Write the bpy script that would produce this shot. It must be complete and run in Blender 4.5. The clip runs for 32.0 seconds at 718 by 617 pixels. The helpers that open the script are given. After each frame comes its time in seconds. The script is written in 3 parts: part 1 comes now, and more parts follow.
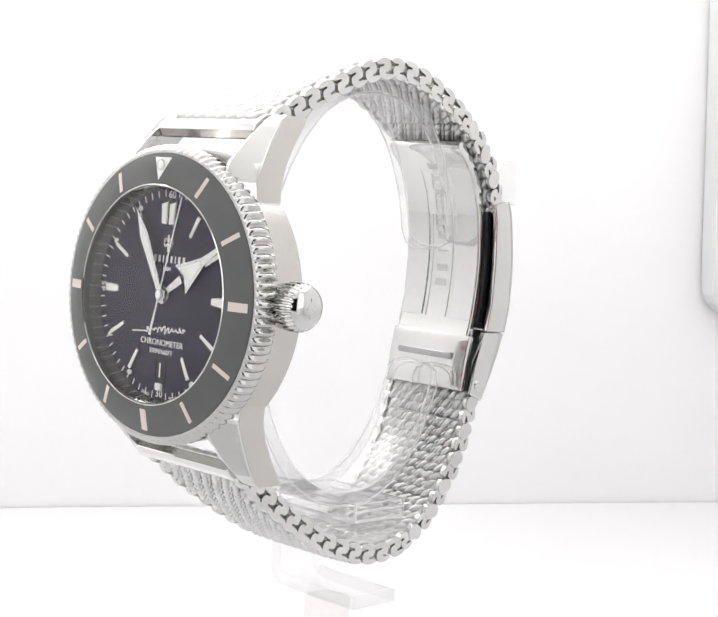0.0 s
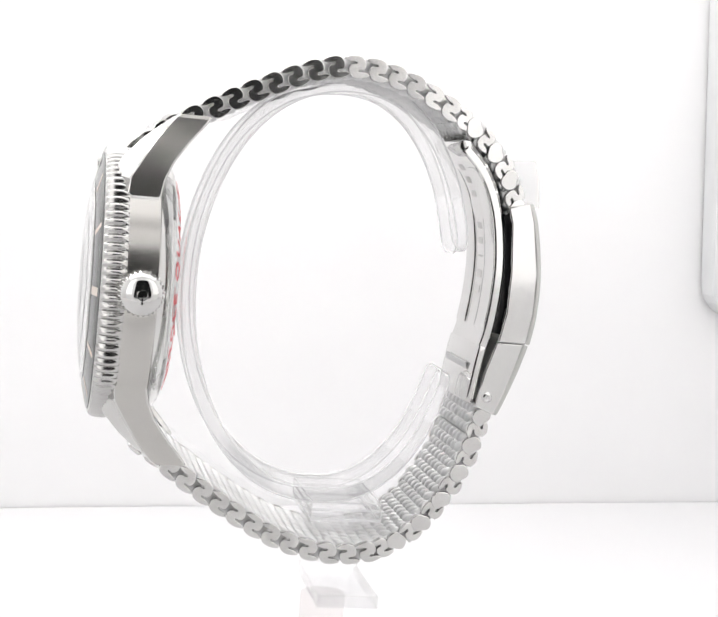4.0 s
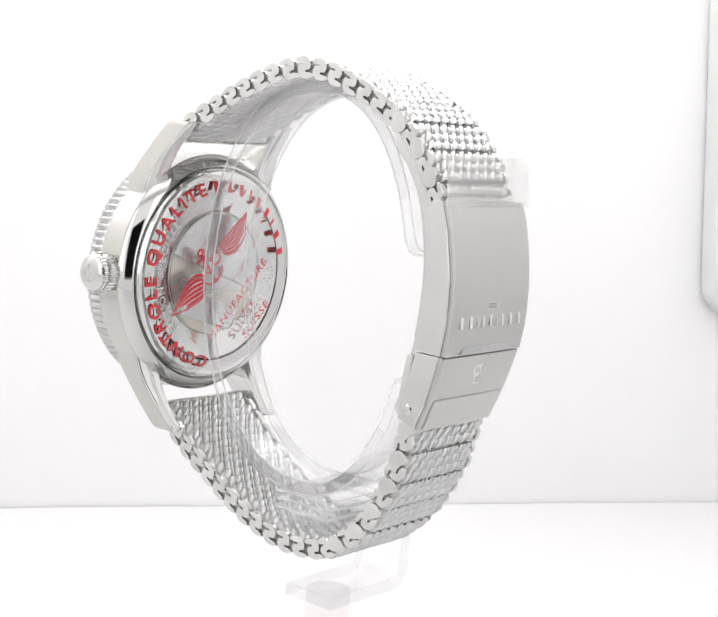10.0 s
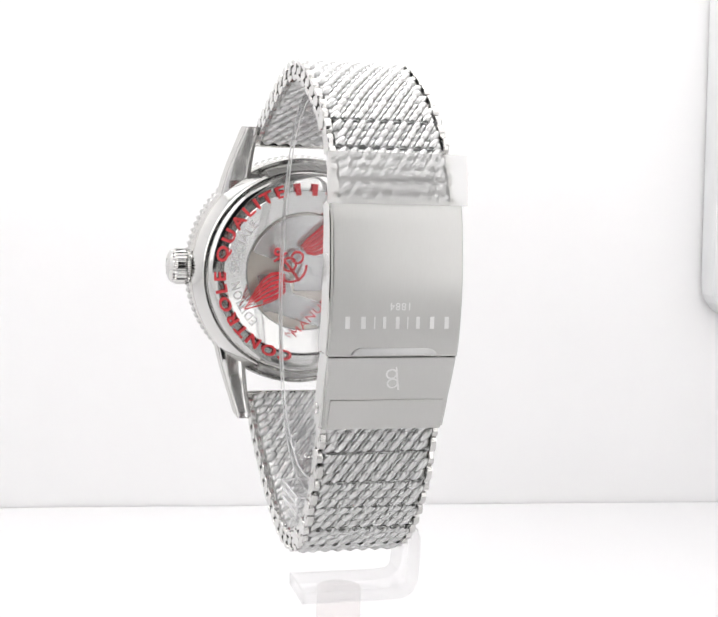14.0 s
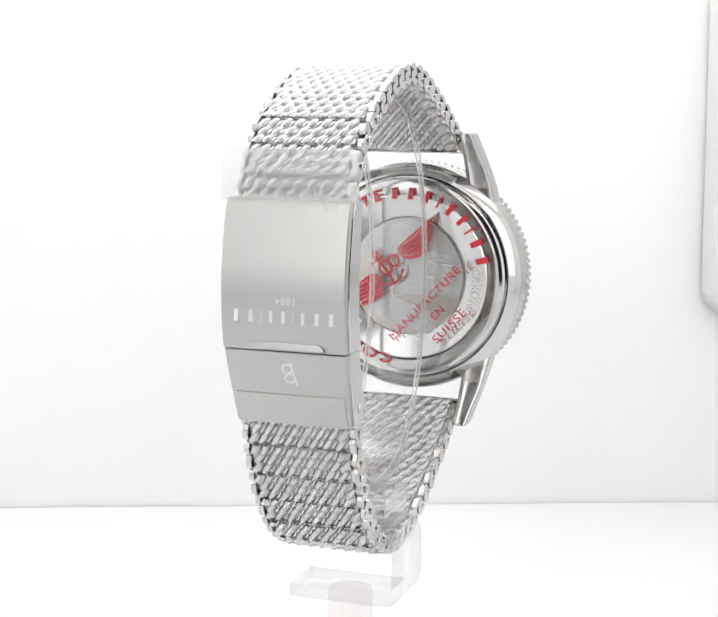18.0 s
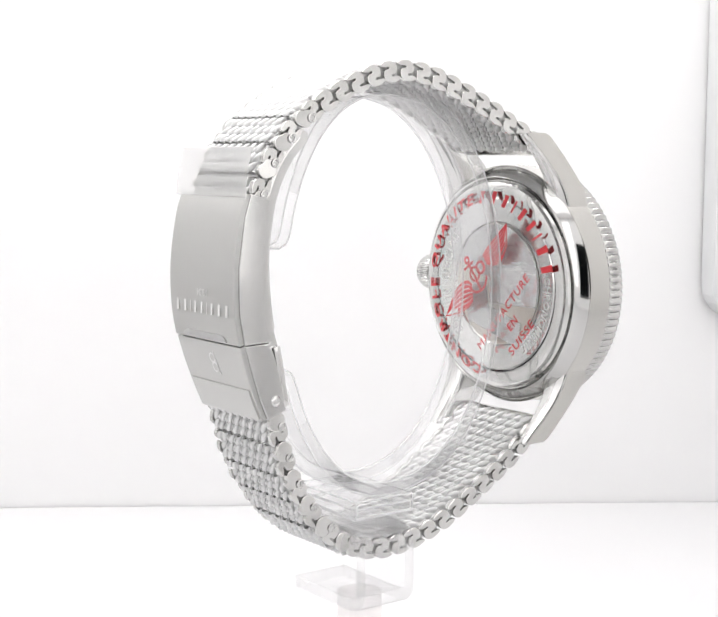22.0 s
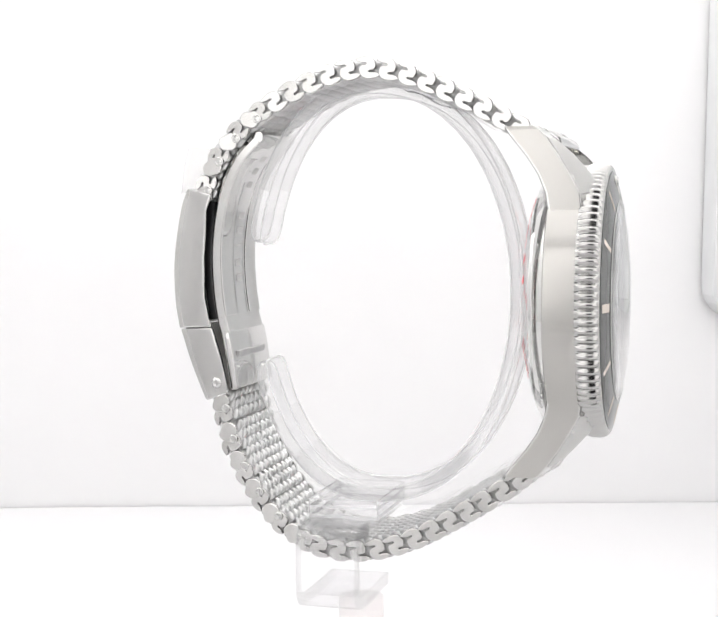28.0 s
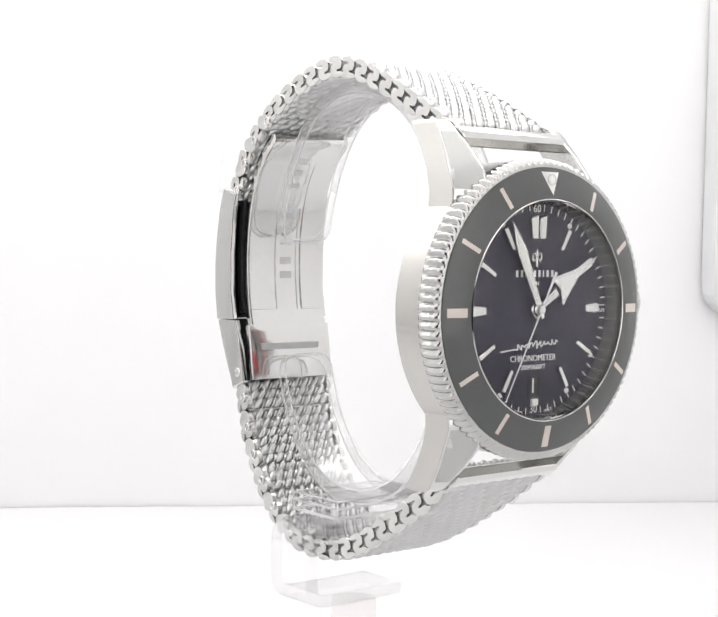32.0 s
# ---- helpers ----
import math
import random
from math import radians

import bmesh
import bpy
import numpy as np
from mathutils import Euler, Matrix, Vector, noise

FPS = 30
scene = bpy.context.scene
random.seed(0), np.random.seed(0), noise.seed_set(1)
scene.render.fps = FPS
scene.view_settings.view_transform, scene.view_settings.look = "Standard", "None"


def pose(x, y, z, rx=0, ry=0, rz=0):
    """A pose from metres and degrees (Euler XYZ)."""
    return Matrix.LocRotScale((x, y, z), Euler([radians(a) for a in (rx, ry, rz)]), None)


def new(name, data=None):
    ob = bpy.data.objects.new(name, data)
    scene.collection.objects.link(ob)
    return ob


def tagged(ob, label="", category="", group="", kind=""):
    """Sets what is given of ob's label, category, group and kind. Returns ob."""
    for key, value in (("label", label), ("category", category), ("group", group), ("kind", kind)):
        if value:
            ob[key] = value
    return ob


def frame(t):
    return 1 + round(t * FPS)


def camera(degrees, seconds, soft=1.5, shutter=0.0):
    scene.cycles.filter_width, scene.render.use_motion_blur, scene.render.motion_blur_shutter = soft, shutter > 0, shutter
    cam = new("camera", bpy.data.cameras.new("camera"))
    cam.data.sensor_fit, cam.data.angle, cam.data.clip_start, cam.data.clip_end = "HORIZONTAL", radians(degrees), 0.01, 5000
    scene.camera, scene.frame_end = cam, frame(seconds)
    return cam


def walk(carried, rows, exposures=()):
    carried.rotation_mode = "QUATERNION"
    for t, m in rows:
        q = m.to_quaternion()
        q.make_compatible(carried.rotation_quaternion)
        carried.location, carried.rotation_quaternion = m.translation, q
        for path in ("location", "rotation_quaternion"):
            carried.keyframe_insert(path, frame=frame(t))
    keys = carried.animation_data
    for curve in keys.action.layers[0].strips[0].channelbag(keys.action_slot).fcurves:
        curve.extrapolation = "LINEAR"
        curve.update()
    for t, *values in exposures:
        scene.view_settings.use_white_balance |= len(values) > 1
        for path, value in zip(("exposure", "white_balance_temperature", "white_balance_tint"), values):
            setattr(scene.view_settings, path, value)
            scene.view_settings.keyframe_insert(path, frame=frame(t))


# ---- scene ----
MM = 0.001
EYE = 0.09           # height of the lens over the table
cam = camera(28.896, 32.0, soft=1.7)
CAM_POSE = pose(0.0, -0.22732, EYE, 84.527, -2.195, -0.016)
walk(cam, [(0.0, CAM_POSE), (32.0, CAM_POSE)])

# ---- world and light: a white photo light box in a dim room ----
world = bpy.data.worlds.new("room")
scene.world = world
world.use_nodes = True
bg = world.node_tree.nodes["Background"]
bg.inputs[0].default_value = (0.9, 0.95, 1.0, 1)
bg.inputs[1].default_value = 0.06
scene.view_settings.exposure = 0.0

BOX = pose(0, 0, 0, 0, 0, 11.0)     # the box stands a little askew to the lens


def area_light(x, y, z, sx, sy, watts, tip=0):
    li = bpy.data.lights.new("box_and_fill_light", "AREA")
    li.shape, li.size, li.size_y, li.energy = "RECTANGLE", sx, sy, watts
    li.color = (1.0, 0.985, 0.975)
    ob = new("box_and_fill_light", li)
    ob.matrix_world = BOX @ pose(x, y, z, tip)
    return ob


area_light(0.0, -0.02, 0.338, 0.53, 0.28, 0.35)
# added fill lamps, standing in for a bright flap either side of the opening
area_light(0.155, -0.200, 0.185, 0.19, 0.26, 0.105, 90)
area_light(-0.170, -0.200, 0.185, 0.15, 0.26, 0.105, 90)
# unseen wash lamp, added to whiten the back lining
area_light(-0.03, 0.105, 0.300, 0.48, 0.05, 0.59, 20)


# ---- materials ----
def mat(name, color, rough=0.5, metal=0.0, var=0.05, scale=400.0, bump=0.0, stretch=(1, 1, 1), rvar=0.0, bscale=None, **more):
    m = bpy.data.materials.new(name)
    m.use_nodes = True
    nt = m.node_tree
    b = nt.nodes["Principled BSDF"]
    b.inputs["Metallic"].default_value = metal
    b.inputs["Roughness"].default_value = rough
    for k, v in more.items():
        b.inputs[k.replace("_", " ")].default_value = v
    tc = nt.nodes.new("ShaderNodeTexCoord")
    mp = nt.nodes.new("ShaderNodeMapping")
    mp.inputs["Scale"].default_value = stretch
    nt.links.new(tc.outputs["Object"], mp.inputs[0])
    n1 = nt.nodes.new("ShaderNodeTexNoise")
    n1.inputs["Scale"].default_value = scale
    n1.inputs["Detail"].default_value = 4
    nt.links.new(mp.outputs[0], n1.inputs["Vector"])
    n2 = nt.nodes.new("ShaderNodeTexNoise")
    n2.inputs["Scale"].default_value = scale * 0.12
    nt.links.new(tc.outputs["Object"], n2.inputs["Vector"])
    add = nt.nodes.new("ShaderNodeMath")
    add.operation = "ADD"
    nt.links.new(n1.outputs[0], add.inputs[0])
    nt.links.new(n2.outputs[0], add.inputs[1])
    ramp = nt.nodes.new("ShaderNodeMapRange")
    ramp.inputs["From Min"].default_value, ramp.inputs["From Max"].default_value = 0.6, 1.4
    nt.links.new(add.outputs[0], ramp.inputs["Value"])
    mix = nt.nodes.new("ShaderNodeMix")
    mix.data_type = "RGBA"
    mix.inputs["A"].default_value = (*[c * (1 - var) for c in color], 1)
    mix.inputs["B"].default_value = (*[min(1, c * (1 + var)) for c in color], 1)
    nt.links.new(ramp.outputs[0], mix.inputs["Factor"])
    nt.links.new(mix.outputs["Result"], b.inputs["Base Color"])
    if rvar:
        rr = nt.nodes.new("ShaderNodeMapRange")
        rr.inputs["From Min"].default_value, rr.inputs["From Max"].default_value = 0.6, 1.4
        rr.inputs["To Min"].default_value, rr.inputs["To Max"].default_value = max(0, rough - rvar), rough + rvar
        nt.links.new(add.outputs[0], rr.inputs["Value"])
        nt.links.new(rr.outputs[0], b.inputs["Roughness"])
    if bump:
        bp = nt.nodes.new("ShaderNodeBump")
        bp.inputs["Strength"].default_value = bump
        bp.inputs["Distance"].default_value = 0.00003
        nt.links.new(n1.outputs[0], bp.inputs["Height"])
        nt.links.new(bp.outputs[0], b.inputs["Normal"])
    return m


def clear(name, color=(1, 1, 1), ior=1.49, rough=0.0, veil=False, sheen=0.4, power=4.0):
    """Clear glass; veil: a sheet too thin to bend what is seen through it."""
    m = bpy.data.materials.new(name)
    m.use_nodes = True
    nt = m.node_tree
    b = nt.nodes["Principled BSDF"]
    b.inputs["Base Color"].default_value = (*color, 1)
    b.inputs["Roughness"].default_value = rough
    b.inputs["IOR"].default_value = ior
    b.inputs["Transmission Weight"].default_value = 1
    if veil:
        # thin clear sheet: light passes straight through, the gloss grows towards the edges
        tr = nt.nodes.new("ShaderNodeBsdfTransparent")
        tr.inputs[0].default_value = (*color, 1)
        gl = nt.nodes.new("ShaderNodeBsdfGlossy")
        gl.inputs["Roughness"].default_value = rough
        lw = nt.nodes.new("ShaderNodeLayerWeight")
        lw.inputs[0].default_value = 0.5
        pw = nt.nodes.new("ShaderNodeMath")
        pw.operation = "POWER"
        pw.inputs[1].default_value = power
        nt.links.new(lw.outputs["Facing"], pw.inputs[0])
        ml = nt.nodes.new("ShaderNodeMath")
        ml.operation = "MULTIPLY_ADD"
        ml.inputs[1].default_value, ml.inputs[2].default_value = sheen, ((ior - 1) / (ior + 1)) ** 2
        nt.links.new(pw.outputs[0], ml.inputs[0])
        mix = nt.nodes.new("ShaderNodeMixShader")
        nt.links.new(ml.outputs[0], mix.inputs[0])
        nt.links.new(tr.outputs[0], mix.inputs[1])
        nt.links.new(gl.outputs[0], mix.inputs[2])
        nt.links.new(mix.outputs[0], nt.nodes["Material Output"].inputs[0])
    return m


def hazy(name, share, rough=0.3, color=(0.9, 0.9, 0.905)):
    """Thin film: mostly clear, the rest milky with a soft gloss."""
    m = mat(name, color, rough, 0.0, 0.03, 300)
    nt = m.node_tree
    tr = nt.nodes.new("ShaderNodeBsdfTransparent")
    mix = nt.nodes.new("ShaderNodeMixShader")
    mix.inputs[0].default_value = share
    # the milky share passes light on to its far side as well
    tl = nt.nodes.new("ShaderNodeBsdfTranslucent")
    tl.inputs[0].default_value = (*color, 1)
    milk = nt.nodes.new("ShaderNodeMixShader")
    milk.inputs[0].default_value = 0.55
    nt.links.new(nt.nodes["Principled BSDF"].outputs[0], milk.inputs[1])
    nt.links.new(tl.outputs[0], milk.inputs[2])
    nt.links.new(tr.outputs[0], mix.inputs[1])
    nt.links.new(milk.outputs[0], mix.inputs[2])
    nt.links.new(mix.outputs[0], nt.nodes["Material Output"].inputs[0])
    return m


STEEL = mat("polished_steel", (0.62, 0.617, 0.605), 0.08, 1.0, 0.03, 900, 0.04, rvar=0.03)
HOOK = mat("cut_wire_steel", (0.61, 0.605, 0.59), 0.17, 1.0, 0.05, 900, 0.1, rvar=0.06)
KNURL = mat("knurled_steel", (0.50, 0.497, 0.485), 0.18, 1.0, 0.04, 900, 0.05, rvar=0.04)
BRUSHED = mat("brushed_steel", (0.515, 0.505, 0.48), 0.23, 1.0, 0.03, 700, 0.03, (1, 14, 1), rvar=0.05)
SATIN = mat("satin_steel", (0.50, 0.50, 0.487), 0.31, 1.0, 0.03, 700, 0.006, (14, 1, 1), rvar=0.03)
WIRE = mat("drawn_steel_wire", (0.61, 0.612, 0.61), 0.37, 1.0, 0.05, 1200, 0.06, rvar=0.05)
# same steel with shade put into the colour, for cuts and recesses
SHADESTEEL = mat("shaded_steel", (0.45, 0.45, 0.45), 0.3, 1.0, 0.08, 500, 0.1)
CERAMIC = mat("grey_black_ceramic", (0.092, 0.097, 0.094), 0.16, 0.0, 0.06, 500, 0.02, rvar=0.04)
DIAL = mat("blue_black_dial", (0.020, 0.017, 0.036), 0.35, 0.0, 0.2, 900, 0.0, (1, 1, 1), Specular_IOR_Level=0.25)
REHAUT = mat("black_flange", (0.03, 0.03, 0.032), 0.25, 0.0, 0.1, 600)
WHITE = mat("white_print", (0.85, 0.85, 0.85), 0.5, 0.0, 0.02, 900)
LUME = mat("cream_lume", (0.66, 0.59, 0.53), 0.55, 0.0, 0.05, 1500)
LUMEW = mat("white_lume", (0.86, 0.86, 0.83), 0.5, 0.0, 0.03, 1500)
RED = mat("red_print", (0.62, 0.035, 0.045), 0.5, 0.0, 0.12, 900)
ENGRAVE = mat("etched_mark", (0.56, 0.56, 0.55), 0.45, 1.0, 0.05, 900)
ETCHW = mat("etched_light_mark", (0.74, 0.74, 0.73), 0.6, 0.8, 0.04, 900)
# black of the date window, and painted shade in the clasp gap
BLACK = mat("black_date_and_gap_shade", (0.012, 0.012, 0.013), 0.35, 0.3, 0.2, 500)
MOVE = mat("rhodium_plates", (0.62, 0.62, 0.62), 0.22, 1.0, 0.15, 350, 0.3, (1, 8, 1), rvar=0.06)
BACKST = mat("turned_steel", (0.66, 0.66, 0.65), 0.13, 1.0, 0.03, 600, 0.02, rvar=0.03)
MOVE2 = mat("brass_and_shadow", (0.60, 0.57, 0.52), 0.3, 1.0, 0.15, 300, 0.2)
GLASS = clear("coated_sapphire_glass", (1, 1, 1), 1.27)
ACRYLIC = clear("clear_acrylic", (0.996, 0.996, 0.998), 1.49, 0.2, True, 0.6, 2.2)
FILM = clear("clear_film", (0.985, 0.985, 0.985), 1.30, 0.08, True)
HAZE = hazy("hazy_film", 0.09, 0.15)
EDGE = hazy("frosted_acrylic_edge", 0.40, 0.2, (0.98, 0.98, 0.985))
SIDE = hazy("clear_acrylic_side", 0.10, 0.15, (0.97, 0.97, 0.975))
POST = hazy("pinkish_frosted_acrylic", 0.2, 0.3, (0.85, 0.76, 0.74))
SLEEVE = hazy("bluish_clear_acrylic", 0.04, 0.2, (0.90, 0.91, 0.94))
MILKY = hazy("milky_film", 0.40, 0.5, (0.80, 0.80, 0.79))
WALL = mat("white_box_lining", (0.92, 0.918, 0.92), 0.75, 0.0, 0.012, 18, 0.1)
TABLEM = mat("white_acrylic_table", (0.71, 0.708, 0.716), 0.38, 0.0, 0.012, 14, 0.05)
GREYP = mat("grey_plastic", (0.68, 0.69, 0.695), 0.5, 0.0, 0.03, 40, 0.1)


# ---- mesh tools; lengths in millimetres ----
def finish(name, bm, material, angle=32, scale=MM):
    bm.normal_update()
    me = bpy.data.meshes.new(name)
    bmesh.ops.scale(bm, vec=(scale,) * 3, verts=bm.verts)
    bm.to_mesh(me)
    bm.free()
    me.polygons.foreach_set("use_smooth", [True] * len(me.polygons))
    me.set_sharp_from_angle(angle=radians(angle))
    me.materials.append(material)
    return me


def part(name, bm, material, parent, label="", angle=14, at=None):
    me = bm if isinstance(bm, bpy.types.Mesh) else finish(name, bm, material, angle)
    ob = new(name, me)
    ob.parent = parent
    if at is not None:
        ob.matrix_basis = at
    if label:
        ob["label"] = label
    return ob


def mm(x, y, z, rx=0, ry=0, rz=0):
    return pose(x * MM, y * MM, z * MM, rx, ry, rz)


def bev(bm, w, seg=2, ang=25):
    es = [e for e in bm.edges if len(e.link_faces) == 2 and e.calc_face_angle(0) > radians(ang)]
    bmesh.ops.bevel(bm, geom=es, offset=w, segments=seg, affect="EDGES", profile=0.6, clamp_overlap=True)
    return bm


def join(*bms):
    out = bmesh.new()
    for b in bms:
        me = bpy.data.meshes.new("join")
        b.to_mesh(me)
        b.free()
        out.from_mesh(me)
        bpy.data.meshes.remove(me)
    return out


def moved(bm, m):
    bmesh.ops.transform(bm, matrix=m, verts=bm.verts)
    return bm


def box(x0, x1, y0, y1, z0, z1, b=0.0, seg=2):
    bm = bmesh.new()
    bmesh.ops.create_cube(bm, size=1)
    for v in bm.verts:
        v.co = Vector(((x0 + x1) / 2 + v.co.x * (x1 - x0), (y0 + y1) / 2 + v.co.y * (y1 - y0), (z0 + z1) / 2 + v.co.z * (z1 - z0)))
    if b:
        bev(bm, b, seg)
    return bm


def revolve(profile, seg=96, wave=None, closed=False):
    """profile: (radius, z) pairs, turned about z. wave(i, j, r): radius at angle step i and profile point j."""
    bm = bmesh.new()
    n = len(profile)
    rings = []
    for i in range(seg):
        a = 2 * math.pi * i / seg
        ring = []
        for j, (r, z) in enumerate(profile):
            if wave:
                r = wave(i, j, r)
            ring.append(bm.verts.new((r * math.cos(a), r * math.sin(a), z)))
        rings.append(ring)
    for i in range(seg):
        p, q = rings[i], rings[(i + 1) % seg]
        for j in range(n if closed else n - 1):
            k = (j + 1) % n
            bm.faces.new((p[j], q[j], q[k], p[k]))
    if not closed:
        if profile[0][0] > 1e-6:
            bm.faces.new([r[0] for r in rings][::-1])
        if profile[-1][0] > 1e-6:
            bm.faces.new([r[-1] for r in rings])
    bmesh.ops.remove_doubles(bm, verts=bm.verts, dist=1e-5)
    bmesh.ops.recalc_face_normals(bm, faces=bm.faces)
    return bm


def sheet_disc(profile, seg):
    """A film disc turned about z, one layer thick."""
    bm = bmesh.new()
    rings = [[bm.verts.new((r * math.cos(2 * math.pi * i / seg), r * math.sin(2 * math.pi * i / seg), z)) for i in range(seg)] if r else [bm.verts.new((0, 0, z))] for r, z in profile]
    for p, q in zip(rings, rings[1:]):
        for i in range(seg):
            k = (i + 1) % seg
            bm.faces.new((p[0], q[i], q[k]) if len(p) == 1 else (p[i], q[i], q[k], p[k]))
    return bm


def sheet(rows):
    """A film of one layer through rows of points."""
    bm = bmesh.new()
    g = [[bm.verts.new(p) for p in r] for r in rows]
    for p, q in zip(g, g[1:]):
        for j in range(len(p) - 1):
            bm.faces.new((p[j], p[j + 1], q[j + 1], q[j]))
    return bm


def rims(x0, x1, y0, y1, z0, z1, r=0.16):
    """The twelve polished edges of a clear block."""
    out = []
    for a in (x0, x1):
        for b in (y0, y1):
            out.append(box(a - r, a + r, b - r, b + r, z0, z1))
        for c in (z0, z1):
            out.append(box(a - r, a + r, y0 + r, y1 - r, c - r, c + r))
    for b in (y0, y1):
        for c in (z0, z1):
            out.append(box(x0 + r, x1 - r, b - r, b + r, c - r, c + r))
    return join(*out)


def prism(poly, d0, d1, axis="z", b=0.0):
    """A flat outline given thickness from d0 to d1. axis z: (x, y); axis x: outline in (y, z)."""
    bm = bmesh.new()
    put = (lambda a, c, d: (a, c, d)) if axis == "z" else (lambda a, c, d: (d, a, c))
    lo = [bm.verts.new(put(a, c, d0)) for a, c in poly]
    hi = [bm.verts.new(put(a, c, d1)) for a, c in poly]
    n = len(poly)
    for i in range(n):
        bm.faces.new((lo[i], lo[(i + 1) % n], hi[(i + 1) % n], hi[i]))
    bm.faces.new(lo[::-1])
    bm.faces.new(hi)
    bmesh.ops.recalc_face_normals(bm, faces=bm.faces)
    if b:
        bev(bm, b, 2)
    return bm


def loft(sections, caps=True):
    bm = bmesh.new()
    rings = [[bm.verts.new(p) for p in s] for s in sections]
    n = len(sections[0])
    for p, q in zip(rings, rings[1:]):
        for j in range(n):
            bm.faces.new((p[j], p[(j + 1) % n], q[(j + 1) % n], q[j]))
    if caps:
        bm.faces.new(rings[0][::-1])
        bm.faces.new(rings[-1])
    bmesh.ops.recalc_face_normals(bm, faces=bm.faces)
    return bm


def smooth_path(pts, step):
    """Catmull-Rom through pts, sampled at even steps; returns points and tangents."""
    P = [Vector(p) for p in pts]
    P = [P[0] * 2 - P[1], *P, P[-1] * 2 - P[-2]]
    fine = []
    for i in range(1, len(P) - 2):
        for k in range(24):
            t = k / 24
            a, b, c, d = P[i - 1:i + 3]
            fine.append(0.5 * (2 * b + (c - a) * t + (2 * a - 5 * b + 4 * c - d) * t * t + (3 * b - a - 3 * c + d) * t ** 3))
    fine.append(P[-2])
    out, need = [], 0.0
    for a, b in zip(fine, fine[1:]):
        d = (b - a).length
        while need <= d:
            out.append(a + (b - a) * (need / d))
            need += step
        need -= d
    if (fine[-1] - out[-1]).length < step * 0.4:
        out.pop()
    out.append(fine[-1])
    tang = [(out[min(i + 1, len(out) - 1)] - out[max(i - 1, 0)]).normalized() for i in range(len(out))]
    return out, tang


def ribbon(pts, half, x0, x1, b=0.0, step=1.2, ends=True, grow=None):
    """A bent plate of thickness 2 * half along a (y, z) path, from x0 to x1."""
    c, tg = smooth_path(pts, step)
    secs = []
    for i, (p, t) in enumerate(zip(c, tg)):
        nrm = Vector((-t.y, t.x))
        h = half
        k = grow(i / (len(c) - 1)) if grow else 1.0
        xm, xw = (x0 + x1) / 2, (x1 - x0) / 2 * k
        q0, q1 = p - nrm * h, p + nrm * h
        secs.append([(xm - xw, q0.x, q0.y), (xm + xw, q0.x, q0.y), (xm + xw, q1.x, q1.y), (xm - xw, q1.x, q1.y)])
    bm = loft(secs)
    if b:
        bev(bm, b, 2, 40)
    return bm


def tube(path, rad, sides=6, flat=1.0, closed=False):
    """A wire of radius rad along 3D points."""
    secs = []
    n = len(path)
    for i, p in enumerate(path):
        t = (Vector(path[min(i + 1, n - 1)]) - Vector(path[max(i - 1, 0)])).normalized()
        u = t.cross(Vector((0.13, 0.9, 0.31))).normalized()
        w = t.cross(u)
        secs.append([tuple(Vector(p) + (u * math.cos(2 * math.pi * k / sides) + w * math.sin(2 * math.pi * k / sides)) * rad) for k in range(sides)])
    return loft(secs)


def lettering(s, size, depth=0.04, spacing=1.0, bold=0.0):
    cu = bpy.data.curves.new("words", "FONT")
    cu.body, cu.size, cu.extrude, cu.align_x, cu.align_y = s, size, depth, "CENTER", "CENTER"
    cu.space_character = spacing
    cu.resolution_u, cu.offset = 3, bold
    ob = new("words", cu)
    bpy.context.view_layer.update()
    me = bpy.data.meshes.new_from_object(ob.evaluated_get(bpy.context.evaluated_depsgraph_get()))
    bm = bmesh.new()
    bm.from_mesh(me)
    bpy.data.objects.remove(ob)
    bpy.data.meshes.remove(me)
    bpy.data.curves.remove(cu)
    return bm


def blocks(widths, height, gap, depth=0.04):
    """A row of plain bars, centred."""
    total = sum(widths) + gap * (len(widths) - 1)
    x, out = -total / 2, []
    for w in widths:
        out.append(box(x, x + w, -height / 2, height / 2, -depth, depth))
        x += w + gap
    return join(*out)


def pieces(bm):
    """Each separate letter of some lettering as a bmesh of its own."""
    left, out = set(bm.verts), []
    while left:
        first = min(left, key=lambda v: v.index)
        todo, seen = [first], {first}
        while todo:
            for e in todo.pop().link_edges:
                for v in e.verts:
                    if v not in seen:
                        seen.add(v)
                        todo.append(v)
        left -= seen
        one, m = bmesh.new(), {}
        for v in sorted(seen, key=lambda v: v.index):
            m[v] = one.verts.new(v.co)
        for f in bm.faces:
            if f.verts[0] in seen:
                one.faces.new([m[v] for v in f.verts])
        out.append(one)
    bm.free()
    return out


def stroke(pts, w, depth=0.02):
    """A flat painted line of width w through (x, y) points."""
    secs = []
    for i, q in enumerate(pts):
        a, b = Vector(pts[max(i - 1, 0)]), Vector(pts[min(i + 1, len(pts) - 1)])
        t = (b - a).normalized()
        n = Vector((-t.y, t.x)) * w / 2
        secs.append([(q[0] - n.x, q[1] - n.y, -depth), (q[0] + n.x, q[1] + n.y, -depth), (q[0] + n.x, q[1] + n.y, depth), (q[0] - n.x, q[1] - n.y, depth)])
    return loft(secs)


def spread(bm, width):
    """Stretch lettering along x to a width."""
